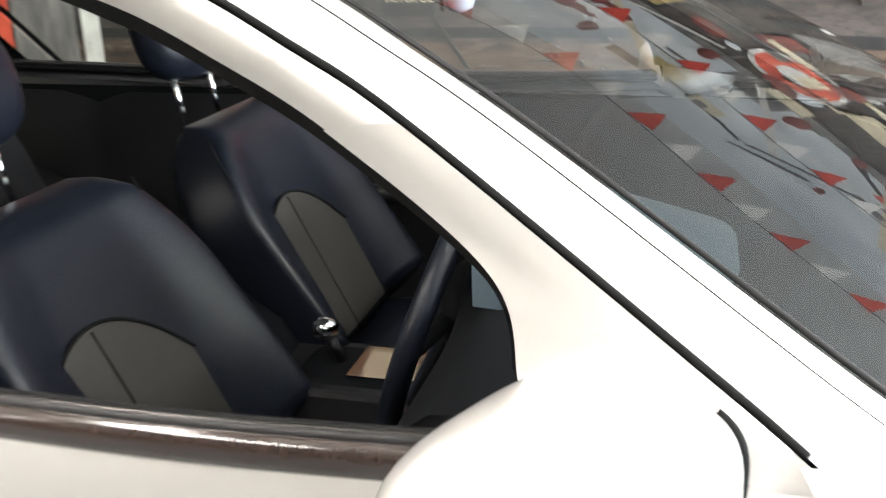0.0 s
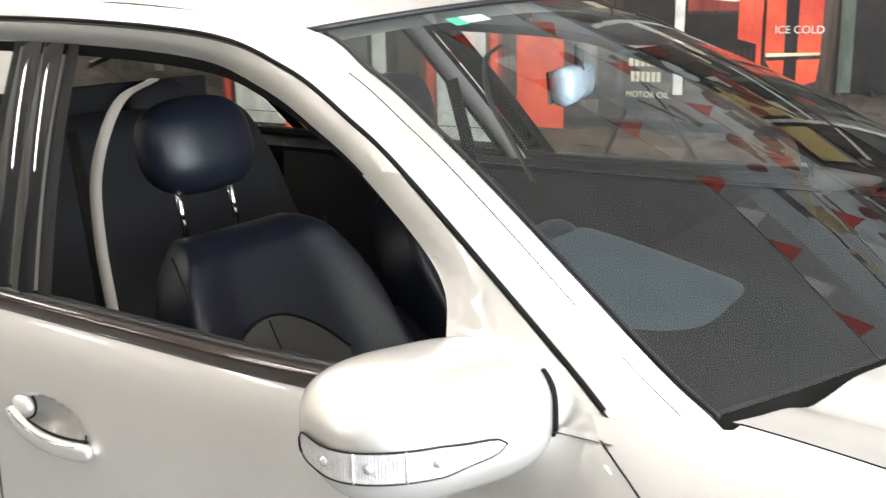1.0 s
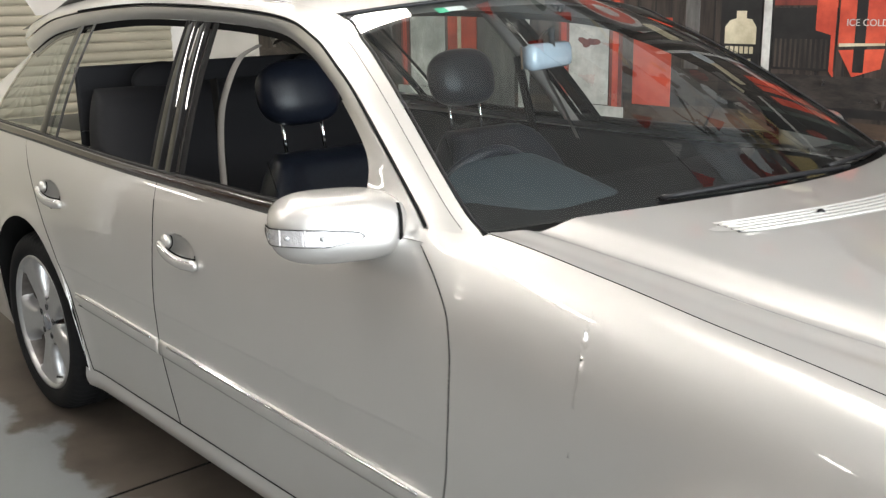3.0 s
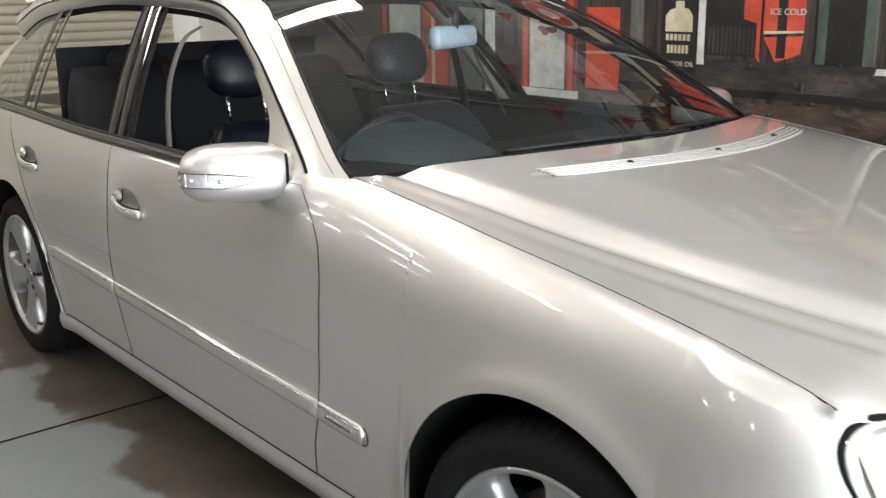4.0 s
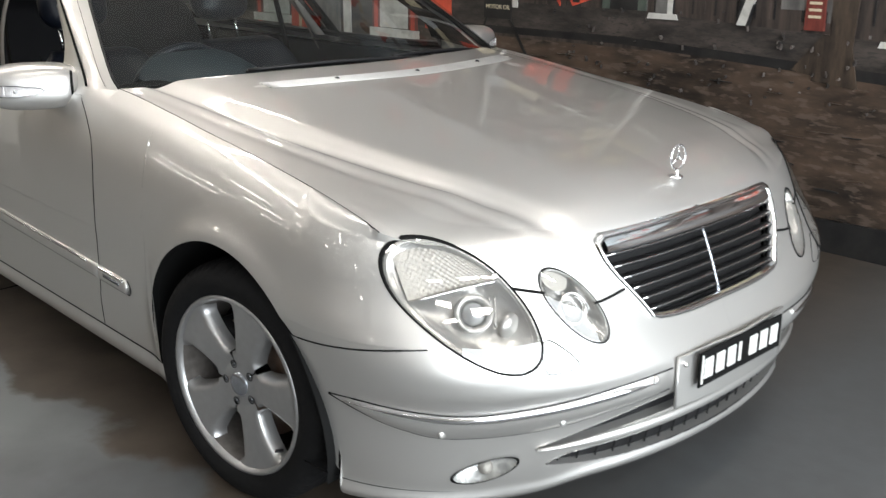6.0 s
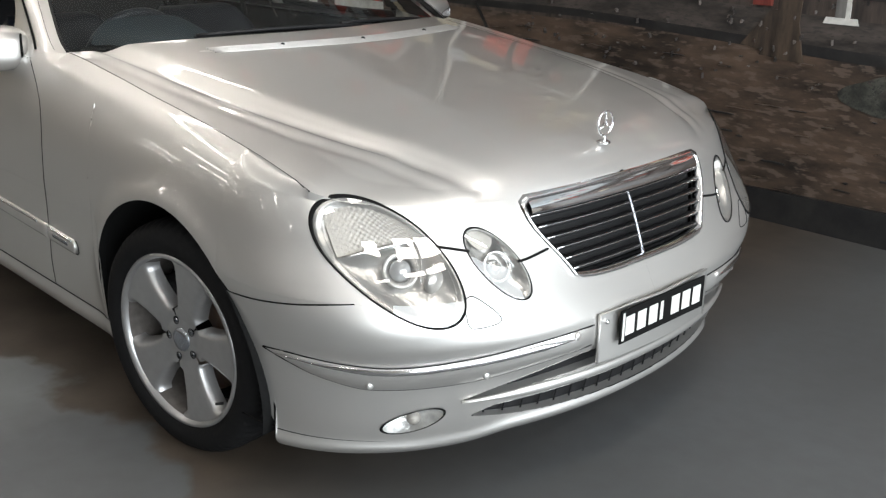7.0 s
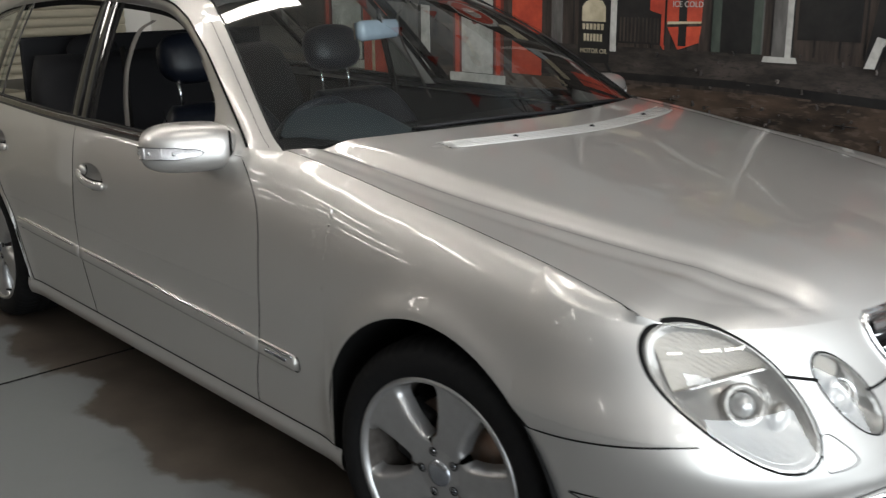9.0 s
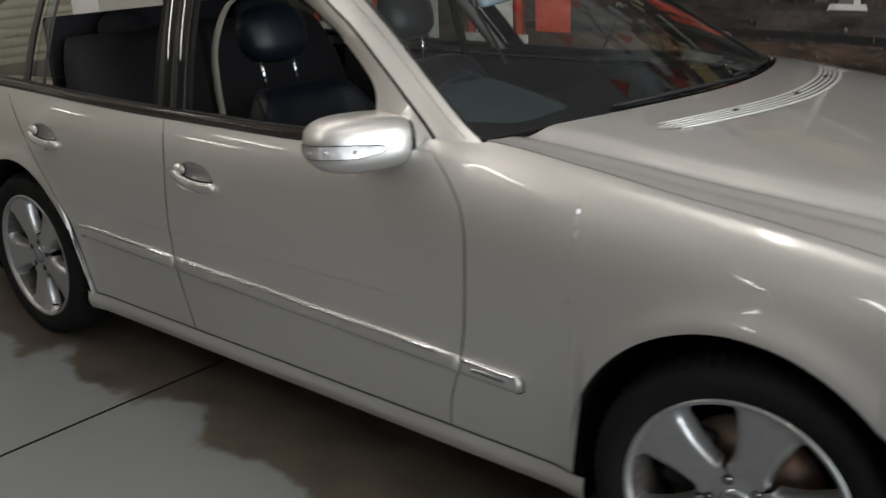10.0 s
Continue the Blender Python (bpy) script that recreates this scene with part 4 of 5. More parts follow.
def shell(sx, sy, sz, u0=0.0, u1=1.0, e=MIR_E):
    def f(u, v):
        a, b = 2 * math.pi * lerp(u0, u1, u), math.pi * (v - 0.5)
        return MIR @ Vector((sx * sgn_pow(math.cos(b), e) * sgn_pow(math.cos(a), e), sy * sgn_pow(math.cos(b), e) * sgn_pow(math.sin(a), e), sz * sgn_pow(math.sin(b), e)))
    return grid(48, 28, f)


for fl in (lambda m: m, flip_y):
    mir = part("door_mirror", fl(shell(0.099, 0.136, 0.068)), PAINT, car, "silver door mirror with clear turn lamp")
    part("mirror_glass", fl(grid(32, 4, lambda u, v: MIR @ Vector((-0.080, 0.105 * v * math.cos(2 * math.pi * u), 0.046 * v * math.sin(2 * math.pi * u))), close_u=True)), CHROME, mir)
    band = []
    for b in np.linspace(-0.60, 0.60, 24):
        k = (0.80 / math.cos(b) ** MIR_E) ** (1 / MIR_E)
        if k < 1:
            a = math.asin(k)
            band.append(MIR @ Vector((0.1005 * math.cos(b) ** MIR_E * math.cos(a) ** MIR_E, 0.110, 0.0665 * sgn_pow(math.sin(b), MIR_E))))
    part("gap_band", fl(tube(band, 0.004, 8)), SEAM, mir)

    def blinker(u, v):
        a = lerp(-1.75, 0.12, u)
        z = -0.011 + 0.006 * math.sin(math.pi * min(u * 1.15, 1)) + 0.009 * u + lerp(-0.0165, 0.0165, v) * min(1, (7 * (1 - u)) ** 0.5, (22 * (u + 0.008)) ** 0.4)
        b = math.asin(max(-1, min(1, sgn_pow(z / 0.065, 1 / MIR_E))))
        k = 1 + (0.0025 * math.sin(40 * math.hypot(8 * (u - 0.24), v - 0.5)) + 0.0025 * math.sin(40 * math.hypot(8 * (u - 0.62), v - 0.5)) - 0.012 * abs(math.sin(math.pi * 3 * u)) ** 0.7) * math.sin(math.pi * v)
        return MIR @ Vector((k * 0.1015 * math.cos(b) ** MIR_E * sgn_pow(math.cos(a), MIR_E), k * 0.1385 * math.cos(b) ** MIR_E * sgn_pow(math.sin(a), MIR_E), z))
    bl = part("turn_lamp", fl(grid(190, 8, blinker)), TURN, mir, "clear ribbed turn lamp")
    for t in (0.17, 0.5, 0.83):
        part("bulb_glass", fl(ball(blinker(t, 0.5), 0.0055, 14, 8)), PROJECTOR, bl)
    for v in (0.0, 1.0):
        part("lamp_edge", fl(tube([blinker(u, v) for u in np.linspace(0, 1, 40)], 0.0011, 6)), SEAM, bl)
    for u in (0.0, 0.40, 0.70):
        part("divider", fl(tube([blinker(u, v) for v in np.linspace(0, 1, 8)], 0.0018, 6)), TURN if u else SEAM, bl)
    part("mirror_arm", fl(tube([(-0.955, -0.80, 0.945), (-0.965, -0.85, 0.945)], 0.03, 12, 0.035)), BLACK, mir)
    part("mirror_sail", fl(strip([p + Vector((0, -0.006, -0.002)) for p in spl_rail[2:38]], [p + Vector((0, -0.004, 0)) for p in spl_in[2:38]], 0.003, 6)), PAINT, car)


# greenhouse panes, pillars and belt trim
def line_at(line, x):
    for a, b in zip(line, line[1:]):
        if (a.x - x) * (b.x - x) <= 0 and a.x != b.x:
            return a.lerp(b, (x - a.x) / (b.x - a.x))
    return line[-1]


def green(x, v, out=0.0):
    """The side of the greenhouse over the belt at x, leaning back as it rises."""
    b = side(x, belt_z(x))
    t = line_at(spl_in, x - 0.20)
    p = b.lerp(t, v)
    p.y -= 0.012 * math.sin(math.pi * v) + out
    return p


def upright(xa, xb, out):
    return grid(4, 16, lambda u, v: green(lerp(xa, xb, u), v, out + 0.003 * math.sin(math.pi * u)))


pair("pillar_cover", upright(-1.935, -1.868, 0.004), GLOSS, car, "gloss black pillar cover")
pair("pillar_cover", upright(-1.862, -1.80, 0.004), GLOSS, car, "gloss black pillar cover")
pair("pillar_cover", upright(-2.80, -2.74, 0.004), GLOSS, car)
pair("window_rubber", upright(-1.80, -1.765, -0.004), RUBBER, car)
pair("window_rubber", upright(-1.97, -1.935, -0.004), RUBBER, car)
pair("window_divider", upright(-2.655, -2.63, 0.004), BLACK, car)
for xa, xb in ((-2.635, -1.94), (-2.74, -2.655), (-3.32, -2.80)):
    for g in pair("window_pane", grid(12, 8, lambda u, v: green(lerp(xa, xb, u), lerp(0.0, 0.98, v), -0.006)), SIDE_GLASS, car, "tinted side window"):
        g.visible_shadow = False
        if xa == -2.635 and g.data.vertices[0].co.y < 0:
            bpy.data.objects.remove(g)
pair("pillar_cover", upright(-3.60, -3.32, 0.0), PAINT, car)
pair("frame_rubber", strip([p + Vector((0, 0.001, -0.001)) for p in spl_in], [p + Vector((0.0, 0.016, -0.022)) for p in spl_in], 0.0), RUBBER, car)
TRIM_BROWN = material("belt_trim_brown", (0.03, 0.02, 0.017), 0.12, coat=0.6, grain=0.4, scale=60)
TRIM_LINE = material("belt_trim_grey", (0.07, 0.063, 0.06), 0.22, 0.6)
belt = [side(x, belt_z(x), 0.003) for x in np.linspace(-3.4, -0.97, 60)]
for g in pair("belt_trim", tube(belt, 0.008, 8, 0.017), TRIM_BROWN, car, "dark brown belt moulding"):
    s = -1 if g.data.vertices[0].co.y < 0 else 1
    for dy, dz, r, mat in ((0.003, 0.013, 0.0035, TRIM_LINE), (0.010, 0.016, 0.005, BLACK), (0.017, 0.016, 0.003, TRIM_LINE), (0.026, 0.013, 0.006, RUBBER)):
        part("ridge", tube([Vector((p.x, s * (-p.y - dy), p.z + dz)) for p in belt], r, 8), mat, g)
pair("belt_rubber", tube([p + Vector((0, 0.022, 0.004)) for p in belt], 0.010, 8, 0.008), RUBBER, car)
pair("door_seam", tube([p + Vector((0, -0.002, 0.002)) for p in spl_rail[12:104]], 0.0034, 8), SEAM, car)
pair("pillar_seam", tube([a.lerp(b, 0.30) + Vector((0.004, -0.010, 0.006)) for a, b in zip(spl_edge[12:60], spl_rail[12:60])], 0.0007, 6), SEAM, car)
pair("screen_trim", tube([p + Vector((0.004, 0.004, 0.002)) for p in spl_edge[12:70]], 0.003, 8), BLACK, car)
part("screen_trim", tube([ws(u, 1.0) + Vector((0, 0, 0.001)) for u in np.linspace(0, 1, 30)], 0.005, 8), BLACK, car)
part("screen_band", grid(40, 3, lambda u, v: ws(u, lerp(-0.02, 0.008, v)) + Vector((-0.001, 0, -0.002))), SEAM, car)
for y in (-0.49, 0.49):
    part("roof_rail", tube(spline([(-1.66, y, 1.372), (-1.74, y, 1.405), (-2.0, y, 1.435), (-2.6, y, 1.448), (-3.2, y, 1.425), (-3.45, y, 1.375)], 10), 0.013, 10, 0.016), BLACK, car, "dark roof rail")
part("cowl", grid(40, 4, lambda u, v: Vector((back_x(lerp(-0.75, 0.75, u)) - lerp(-0.01, 0.055, v), lerp(-0.75, 0.75, u), lerp(0.985, 0.955, abs(2 * u - 1) ** 2) - 0.012 - 0.004 * v))), BLACK, car, "black cowl panel")
for ua, ub, va, vb in ((0.60, 0.22, 0.0, 0.022), (0.88, 0.55, 0.0, 0.02)):
    line = [ws(lerp(ua, ub, t), lerp(va, vb, t)) + Vector((0.006, 0, 0.006 + 0.006 * math.sin(math.pi * t))) for t in np.linspace(0, 1, 14)]
    wp = part("wiper", tube(line, 0.005, 8, 0.006), BLACK, car, "black wiper arm")
    part("blade", tube([p + Vector((-0.012, 0, -0.006)) for p in line[4:]], 0.004, 6), RUBBER, wp)
# rear closing panel and floor pan
part("rear_bumper", grid(16, 8, lambda u, v: Vector((-3.95 - 0.06 * (1 - (2 * u - 1) ** 4), lerp(-1, 1, u) * half(-3.95, 0.5), lerp(0.2, 0.62, v)))), PAINT, car)
gate = part("tailgate", grid(16, 12, lambda u, v: Vector((lerp(-3.60, -4.30, v), lerp(-1, 1, u) * lerp(0.52, 0.62, v), lerp(1.365, 1.80, v) + 0.05 * math.sin(math.pi * v)))), PAINT, car, "raised silver tailgate")
part("tailgate_glass", grid(10, 6, lambda u, v: Vector((lerp(-3.70, -4.05, v), lerp(-0.45, 0.45, u), lerp(1.365, 1.80, lerp(0.14, 0.64, v)) + 0.06))), GLOSS, gate)
part("floor_pan", box(-3.9, 0.55, -0.70, 0.70, 0.17, 0.22), SEAM, car, smooth=False)
part("engine_bay", box(-0.75, 0.60, -0.66, 0.66, 0.3, 0.72), SEAM, car, smooth=False)

# ---- interior ----
def pad(w, h, d, bolster, top_round, m, dish=0.0):
    """A padded cushion: width, height, thickness; side bolsters; set by the pose m."""
    def f(u, v):
        a = 2 * math.pi * u
        c, s = math.cos(a), math.sin(a)
        x = sgn_pow(c, 0.5)
        y = sgn_pow(s, 0.6)
        z = v
        k = 1 - top_round * max(0, (z - 0.55) / 0.45) ** 2
        e = min(1, (1 - z) * 9 + 0.0) ** 0.5 * min(1, z * 12 + 0.2) ** 0.5
        yy = y * d * 0.5 * e
        if y < 0:
            yy -= bolster * (0.6 + 1.7 * (1 - z)) * max(0, abs(x) - 0.45) ** 1.5 * 2.4 * e - dish * (1 - x * x)
        return m @ Vector((x * w * 0.5 * k, yy, z * h))
    return grid(56, 30, f, close_u=True)


def front_seat(y):
    # local x across, local -y to the front, local z up the back
    seat = part("seat", pad(0.52, 0.545, 0.15, 0.05, 0.42, pose(-1.655, y, 0.49, 0, 0, 90) @ Matrix.Rotation(radians(-27), 4, "X")), LEATHER, car, "black leather front seat with grey inset")
    back = pose(-1.655, y, 0.49, 0, 0, 90) @ Matrix.Rotation(radians(-27), 4, "X")

    def inset(u, v):
        s = 2 * u - 1
        z = lerp(0.03, 0.335 * (1 - 0.35 * s * s), v)
        return back @ Vector((s * 0.178 - 0.075, -0.0805 + 0.002 * abs(s), z))
    part("inset", grid(16, 16, inset), LEATHER_GREY, seat, "grey perforated leather inset")
    arch = [back @ Vector((s * 0.180 - 0.075, -0.081, 0.338 * (1 - 0.35 * s * s))) for s in np.linspace(-1, 1, 20)]
    part("stitching", tube(arch, 0.003, 6), SEAM, seat)
    for s in (-0.075, 0.185, -0.235):
        part("stitching", tube([back @ Vector((s, -0.0805 - (0.002 if abs(s) > 0.1 else 0), z)) for z in np.linspace(0.02, 0.33 if abs(s) < 0.1 else 0.50, 12)], 0.0022, 6), SEAM, seat)
    part("cushion", pad(0.52, 0.54, 0.16, 0.04, 0.2, pose(-1.66, y, 0.42, 0, 0, 90) @ Matrix.Rotation(radians(84), 4, "X") @ Matrix.Diagonal((1, -1, 1, 1)) @ Matrix.Rotation(math.pi, 4, "Z")), LEATHER, seat)
    hr = part("headrest", ball((0, 0, 0), 1, 36, 22), LEATHER, seat, "round black leather headrest")
    for v in hr.data.vertices:
        c = v.co
        v.co = Vector((sgn_pow(c.x, 0.85) * 0.062 - 0.01 * c.y * c.y, sgn_pow(c.y, 0.7) * 0.138, sgn_pow(c.z, 0.75) * 0.098))
    hr.matrix_basis = pose(-1.955, y - 0.02, 1.145, 0, -14, 0)
    for d in (-0.07, 0.07):
        part("headrest_post", tube([(-1.93, y - 0.02 + d, 0.945), (-1.955, y - 0.02 + d, 1.09)], 0.006, 10), CHROME, seat)


# shade over the rear seats put into a matt near-black in place of leather
REAR_SHADE = material("rear_shade", (0.008, 0.008, 0.010), 0.8, grain=0.4, scale=200)
for y in (-0.335, 0.335):
    front_seat(y)
    hr = part("rear_headrest", ball((0, 0, 0), 1, 24, 14, sq=(0.05, 0.12, 0.07)), REAR_SHADE, car)
    hr.matrix_basis = pose(-2.90, y, 1.13)
part("rear_seat", pad(1.34, 0.72, 0.18, 0.03, 0.1, pose(-2.62, 0, 0.45, 0, 0, 90) @ Matrix.Rotation(radians(-22), 4, "X")), REAR_SHADE, car, "black leather rear bench")
part("rear_cushion", pad(1.30, 0.50, 0.16, 0.02, 0.1, pose(-2.62, 0, 0.40, 0, 0, 90) @ Matrix.Rotation(radians(84), 4, "X") @ Matrix.Rotation(math.pi, 4, "Z")), LEATHER, car)

# dash: a swept profile with the instrument hood
def dash_pt(u, v):
    y = lerp(-0.73, 0.73, u)
    hump = math.exp(-abs((y + 0.265) / 0.165) ** 2.6)
    path = [(back_x(y) - 0.065, 0.942), (-0.92, 0.948 + 0.01 * hump), (-1.06, 0.945 + 0.05 * hump), (-1.14 - 0.02 * hump, 0.935 + 0.066 * hump), (-1.18 - 0.02 * hump, 0.905 + 0.055 * hump), (-1.19, 0.86), (-1.22, 0.75), (-1.17, 0.62), (-1.05, 0.45)]
    k = v * (len(path) - 1)
    i = min(int(k), len(path) - 2)
    a, b = path[i], path[i + 1]
    return Vector((lerp(a[0], b[0], k - i), y, lerp(a[1], b[1], k - i)))


dash = part("dashboard", grid(50, 32, dash_pt), DASH, car, "dark dashboard with instrument hood")
# windscreen's bluish veil put into the hood's colour, over a near-black dash
HOOD_VEIL = material("instrument_hood_veil", (0.024, 0.035, 0.043), 0.6, spec=0.2, grain=0.3, scale=180, bump=0.1)


def binnacle(u, v):
    """The rounded skin over the instruments, falling away towards the screen."""
    k = 2 * u - 1
    return Vector((lerp(-1.185, -0.84, v) + 0.03 * k * k * (1 - v), -0.285 + 0.215 * k * (1 - 0.15 * v), 0.946 + 0.082 * (1 - abs(k) ** 3) ** 0.6 * (1 - 0.55 * v**1.4) - 0.035 * v))


part("instrument_hood", grid(28, 20, binnacle), HOOD_VEIL, dash, "rounded instrument hood, the screen's blue-grey veil put into its colour")
pair("dash_end", ([(dash_pt(0, k / 16).x, -0.728, dash_pt(0, k / 16).z) for k in range(17)] + [(-0.72, -0.728, 0.45)], [tuple(range(18))]), BLACK, dash)
part("wood_trim", grid(20, 3, lambda u, v: Vector((-1.215 + 0.01 * v, lerp(-0.12, 0.68, u), lerp(0.79, 0.83, v)))), WOOD, dash)
for y in (-0.07, 0.07):
    part("air_vent", box(-1.225, -1.19, y - 0.055, y + 0.055, 0.835, 0.885), BLACK, dash, bevel=0.006)
WC, WR = Vector((-1.245, -0.295, 0.862)), 0.188
ax = Vector((0.33, 0, 0.94)).normalized()
wheel_rim = [WC + Vector((0, 1, 0)) * WR * math.cos(a) + ax * WR * math.sin(a) for a in np.linspace(0, 2 * math.pi, 49)]
sw = part("steering_wheel", tube(wheel_rim, 0.016, 12, cap=False), LEATHER, car, "black leather steering wheel")
part("hub", ball(WC + Vector((0.03, 0, -0.01)), 0.075, 20, 12, sq=(0.45, 1, 0.9)), DASH, sw)
for a in (0, 180, 270):
    d = Vector((0, 1, 0)) * math.cos(radians(a)) + ax * math.sin(radians(a))
    part("spoke", tube([WC + d * 0.05 + Vector((0.02, 0, 0)), WC + d * 0.18], 0.016, 8, 0.008), DASH, sw)
part("column", tube([WC + Vector((0.02, 0, 0)), WC + Vector((0.20, 0, -0.03))], 0.045, 12), BLACK, sw)

# console, armrest, selector, buckles
console = part("centre_console", grid(20, 16, lambda u, v: Vector((lerp(-2.05, -1.12, u), lerp(-0.105, 0.105, v), lerp(0.715, 0.60, min(1, max(0, (u - 0.3) / 0.2)) ** 0.8) + 0.06 * max(0, u - 0.7) - 0.14 * abs(2 * v - 1) ** 8 - (0.05 if 0.42 < u < 0.5 else 0)))), DASH, car, "dark console with wood trim")
part("console_side", box(-2.05, -1.12, -0.103, 0.103, 0.24, 0.59), BLACK, console, smooth=False, bevel=0.01)
part("wood_trim", grid(10, 6, lambda u, v: Vector((lerp(-1.50, -1.30, u), lerp(-0.06, 0.06, v), 0.6045 + 0.016 * max(0, u - 0.55)))), WOOD, console)
part("selector", tube([(-1.53, 0.0, 0.60), (-1.55, -0.005, 0.652)], 0.010, 10), BLACK, console)
part("selector_knob", ball((-1.555, -0.008, 0.665), 0.024, 18, 12, sq=(1.1, 0.9, 0.9)), CHROME, console, "chrome selector knob")
for y in (-0.10, 0.10):
    part("buckle", tube([(-1.61, y * 1.12, 0.45), (-1.60, y * 1.12, 0.545)], 0.016, 8, 0.010), BLACK, console)
    part("buckle_button", box(-1.618, -1.582, y * 1.12 - 0.012, y * 1.12 + 0.012, 0.545, 0.562), RED, console, "red buckle button", bevel=0.003)

# inner linings
pair("door_lining", grid(40, 10, lambda u, v: Vector((lerp(-2.85, -0.80, u), -half(lerp(-2.85, -0.80, u), 0.55) + 0.13 - 0.05 * v, lerp(0.25, 0.925, v)))), BLACK, car, "black door lining")
pair("door_sill_top", grid(40, 4, lambda u, v: Vector((lerp(-2.85, -0.80, u), -half(lerp(-2.85, -0.80, u), 0.91) + 0.015 + 0.055 * v, belt_z(lerp(-2.85, -0.80, u)) - 0.004 - 0.015 * v))), BLACK, car)
pair("armrest", tube([(-1.9, -0.745, 0.68), (-1.2, -0.745, 0.70)], 0.035, 10, 0.025), BLACK, car)
TRIM_LINE_PTS = spline([(-1.77, -0.722, 0.905), (-1.83, -0.69, 1.035), (-1.872, -0.65, 1.145), (-1.855, -0.605, 1.255), (-1.79, -0.575, 1.297)], 8)
pair("pillar_trim", grid(4, 16, lambda u, v: green(lerp(-1.93, -1.86, u), v * 0.98, -0.035 - 0.03 * math.sin(math.pi * u))), GREY_TRIM, car, "pale grey pillar trim")
pair("pillar_trim", strip(TRIM_LINE_PTS, [p + Vector((-0.024, -0.007, 0)) for p in TRIM_LINE_PTS], 0.004), GREY_TRIM, car)
pair("seat_belt", tube([(-1.99, -0.62, 1.20), (-1.93, -0.64, 0.95), (-1.88, -0.66, 0.60)], 0.022, 6, 0.002), SEAM, car)
pair("pillar_trim", strip([p + Vector((-0.01, 0.02, -0.02)) for p in spl_edge[14:62]], [p + Vector((-0.01, 0.03, -0.02)) for p in spl_in[14:62]], 0.0), DASH, car)
part("headliner", grid(20, 30, lambda u, v: roof(u, lerp(0.01, 0.98, v)) - Vector((0, 0, 0.03))), LINER, car, "grey headliner")
pair("rail_lining", strip([p + Vector((0, 0.02, -0.02)) for p in spl_edge[60:]], [p + Vector((0, 0.02, 0.0)) for p in spl_in[60:]], 0.0), LINER, car)
MIRROR_GREY = material("mirror_housing", (0.30, 0.36, 0.42), 0.22, coat=0.6, grain=0.3, scale=40)
rv = part("rear_view_mirror", box(-0.026, 0.022, -0.12, 0.12, -0.036, 0.036), MIRROR_GREY, car, "interior rear-view mirror", bevel=0.02)
rv.matrix_basis = pose(-1.305, 0.04, 1.255, 0, -4, 16)
part("mirror_stem", tube([(0.01, 0, 0.02), (0.012, 0, 0.075)], 0.010, 8), BLACK, rv)
part("mirror_face", box(-0.032, -0.0265, -0.105, 0.105, -0.03, 0.03), CHROME, rv, smooth=False)
STICKER, STICKER_GREEN = material("sticker_white", (0.7, 0.72, 0.7), 0.5), material("sticker_green", (0.05, 0.45, 0.25), 0.5)
part("sticker", grid(4, 2, lambda u, v: ws(lerp(0.225, 0.27, u), lerp(0.935, 0.965, v)) - Vector((0.002, 0, 0.004))), STICKER, car, "white sticker inside the windscreen")
part("sticker", grid(4, 2, lambda u, v: ws(lerp(0.20, 0.225, u), lerp(0.93, 0.965, v)) - Vector((0.002, 0, 0.004))), STICKER_GREEN, car)
# added sheet and panel that keep the rear window view dark
part("rear_dark_sheet", grid(4, 8, lambda u, v: Vector((lerp(-3.85, -2.98, v), lerp(-0.62, 0.62, u), lerp(0.93, 0.96, v)))), BLACK, car, "black sheet added over the load space to darken it")
part("rear_dark_panel", box(-3.02, -2.99, -0.62, 0.62, 0.90, 1.19), REAR_SHADE, car, "black panel added behind the bench to block the bright view", smooth=False, bevel=0.01)

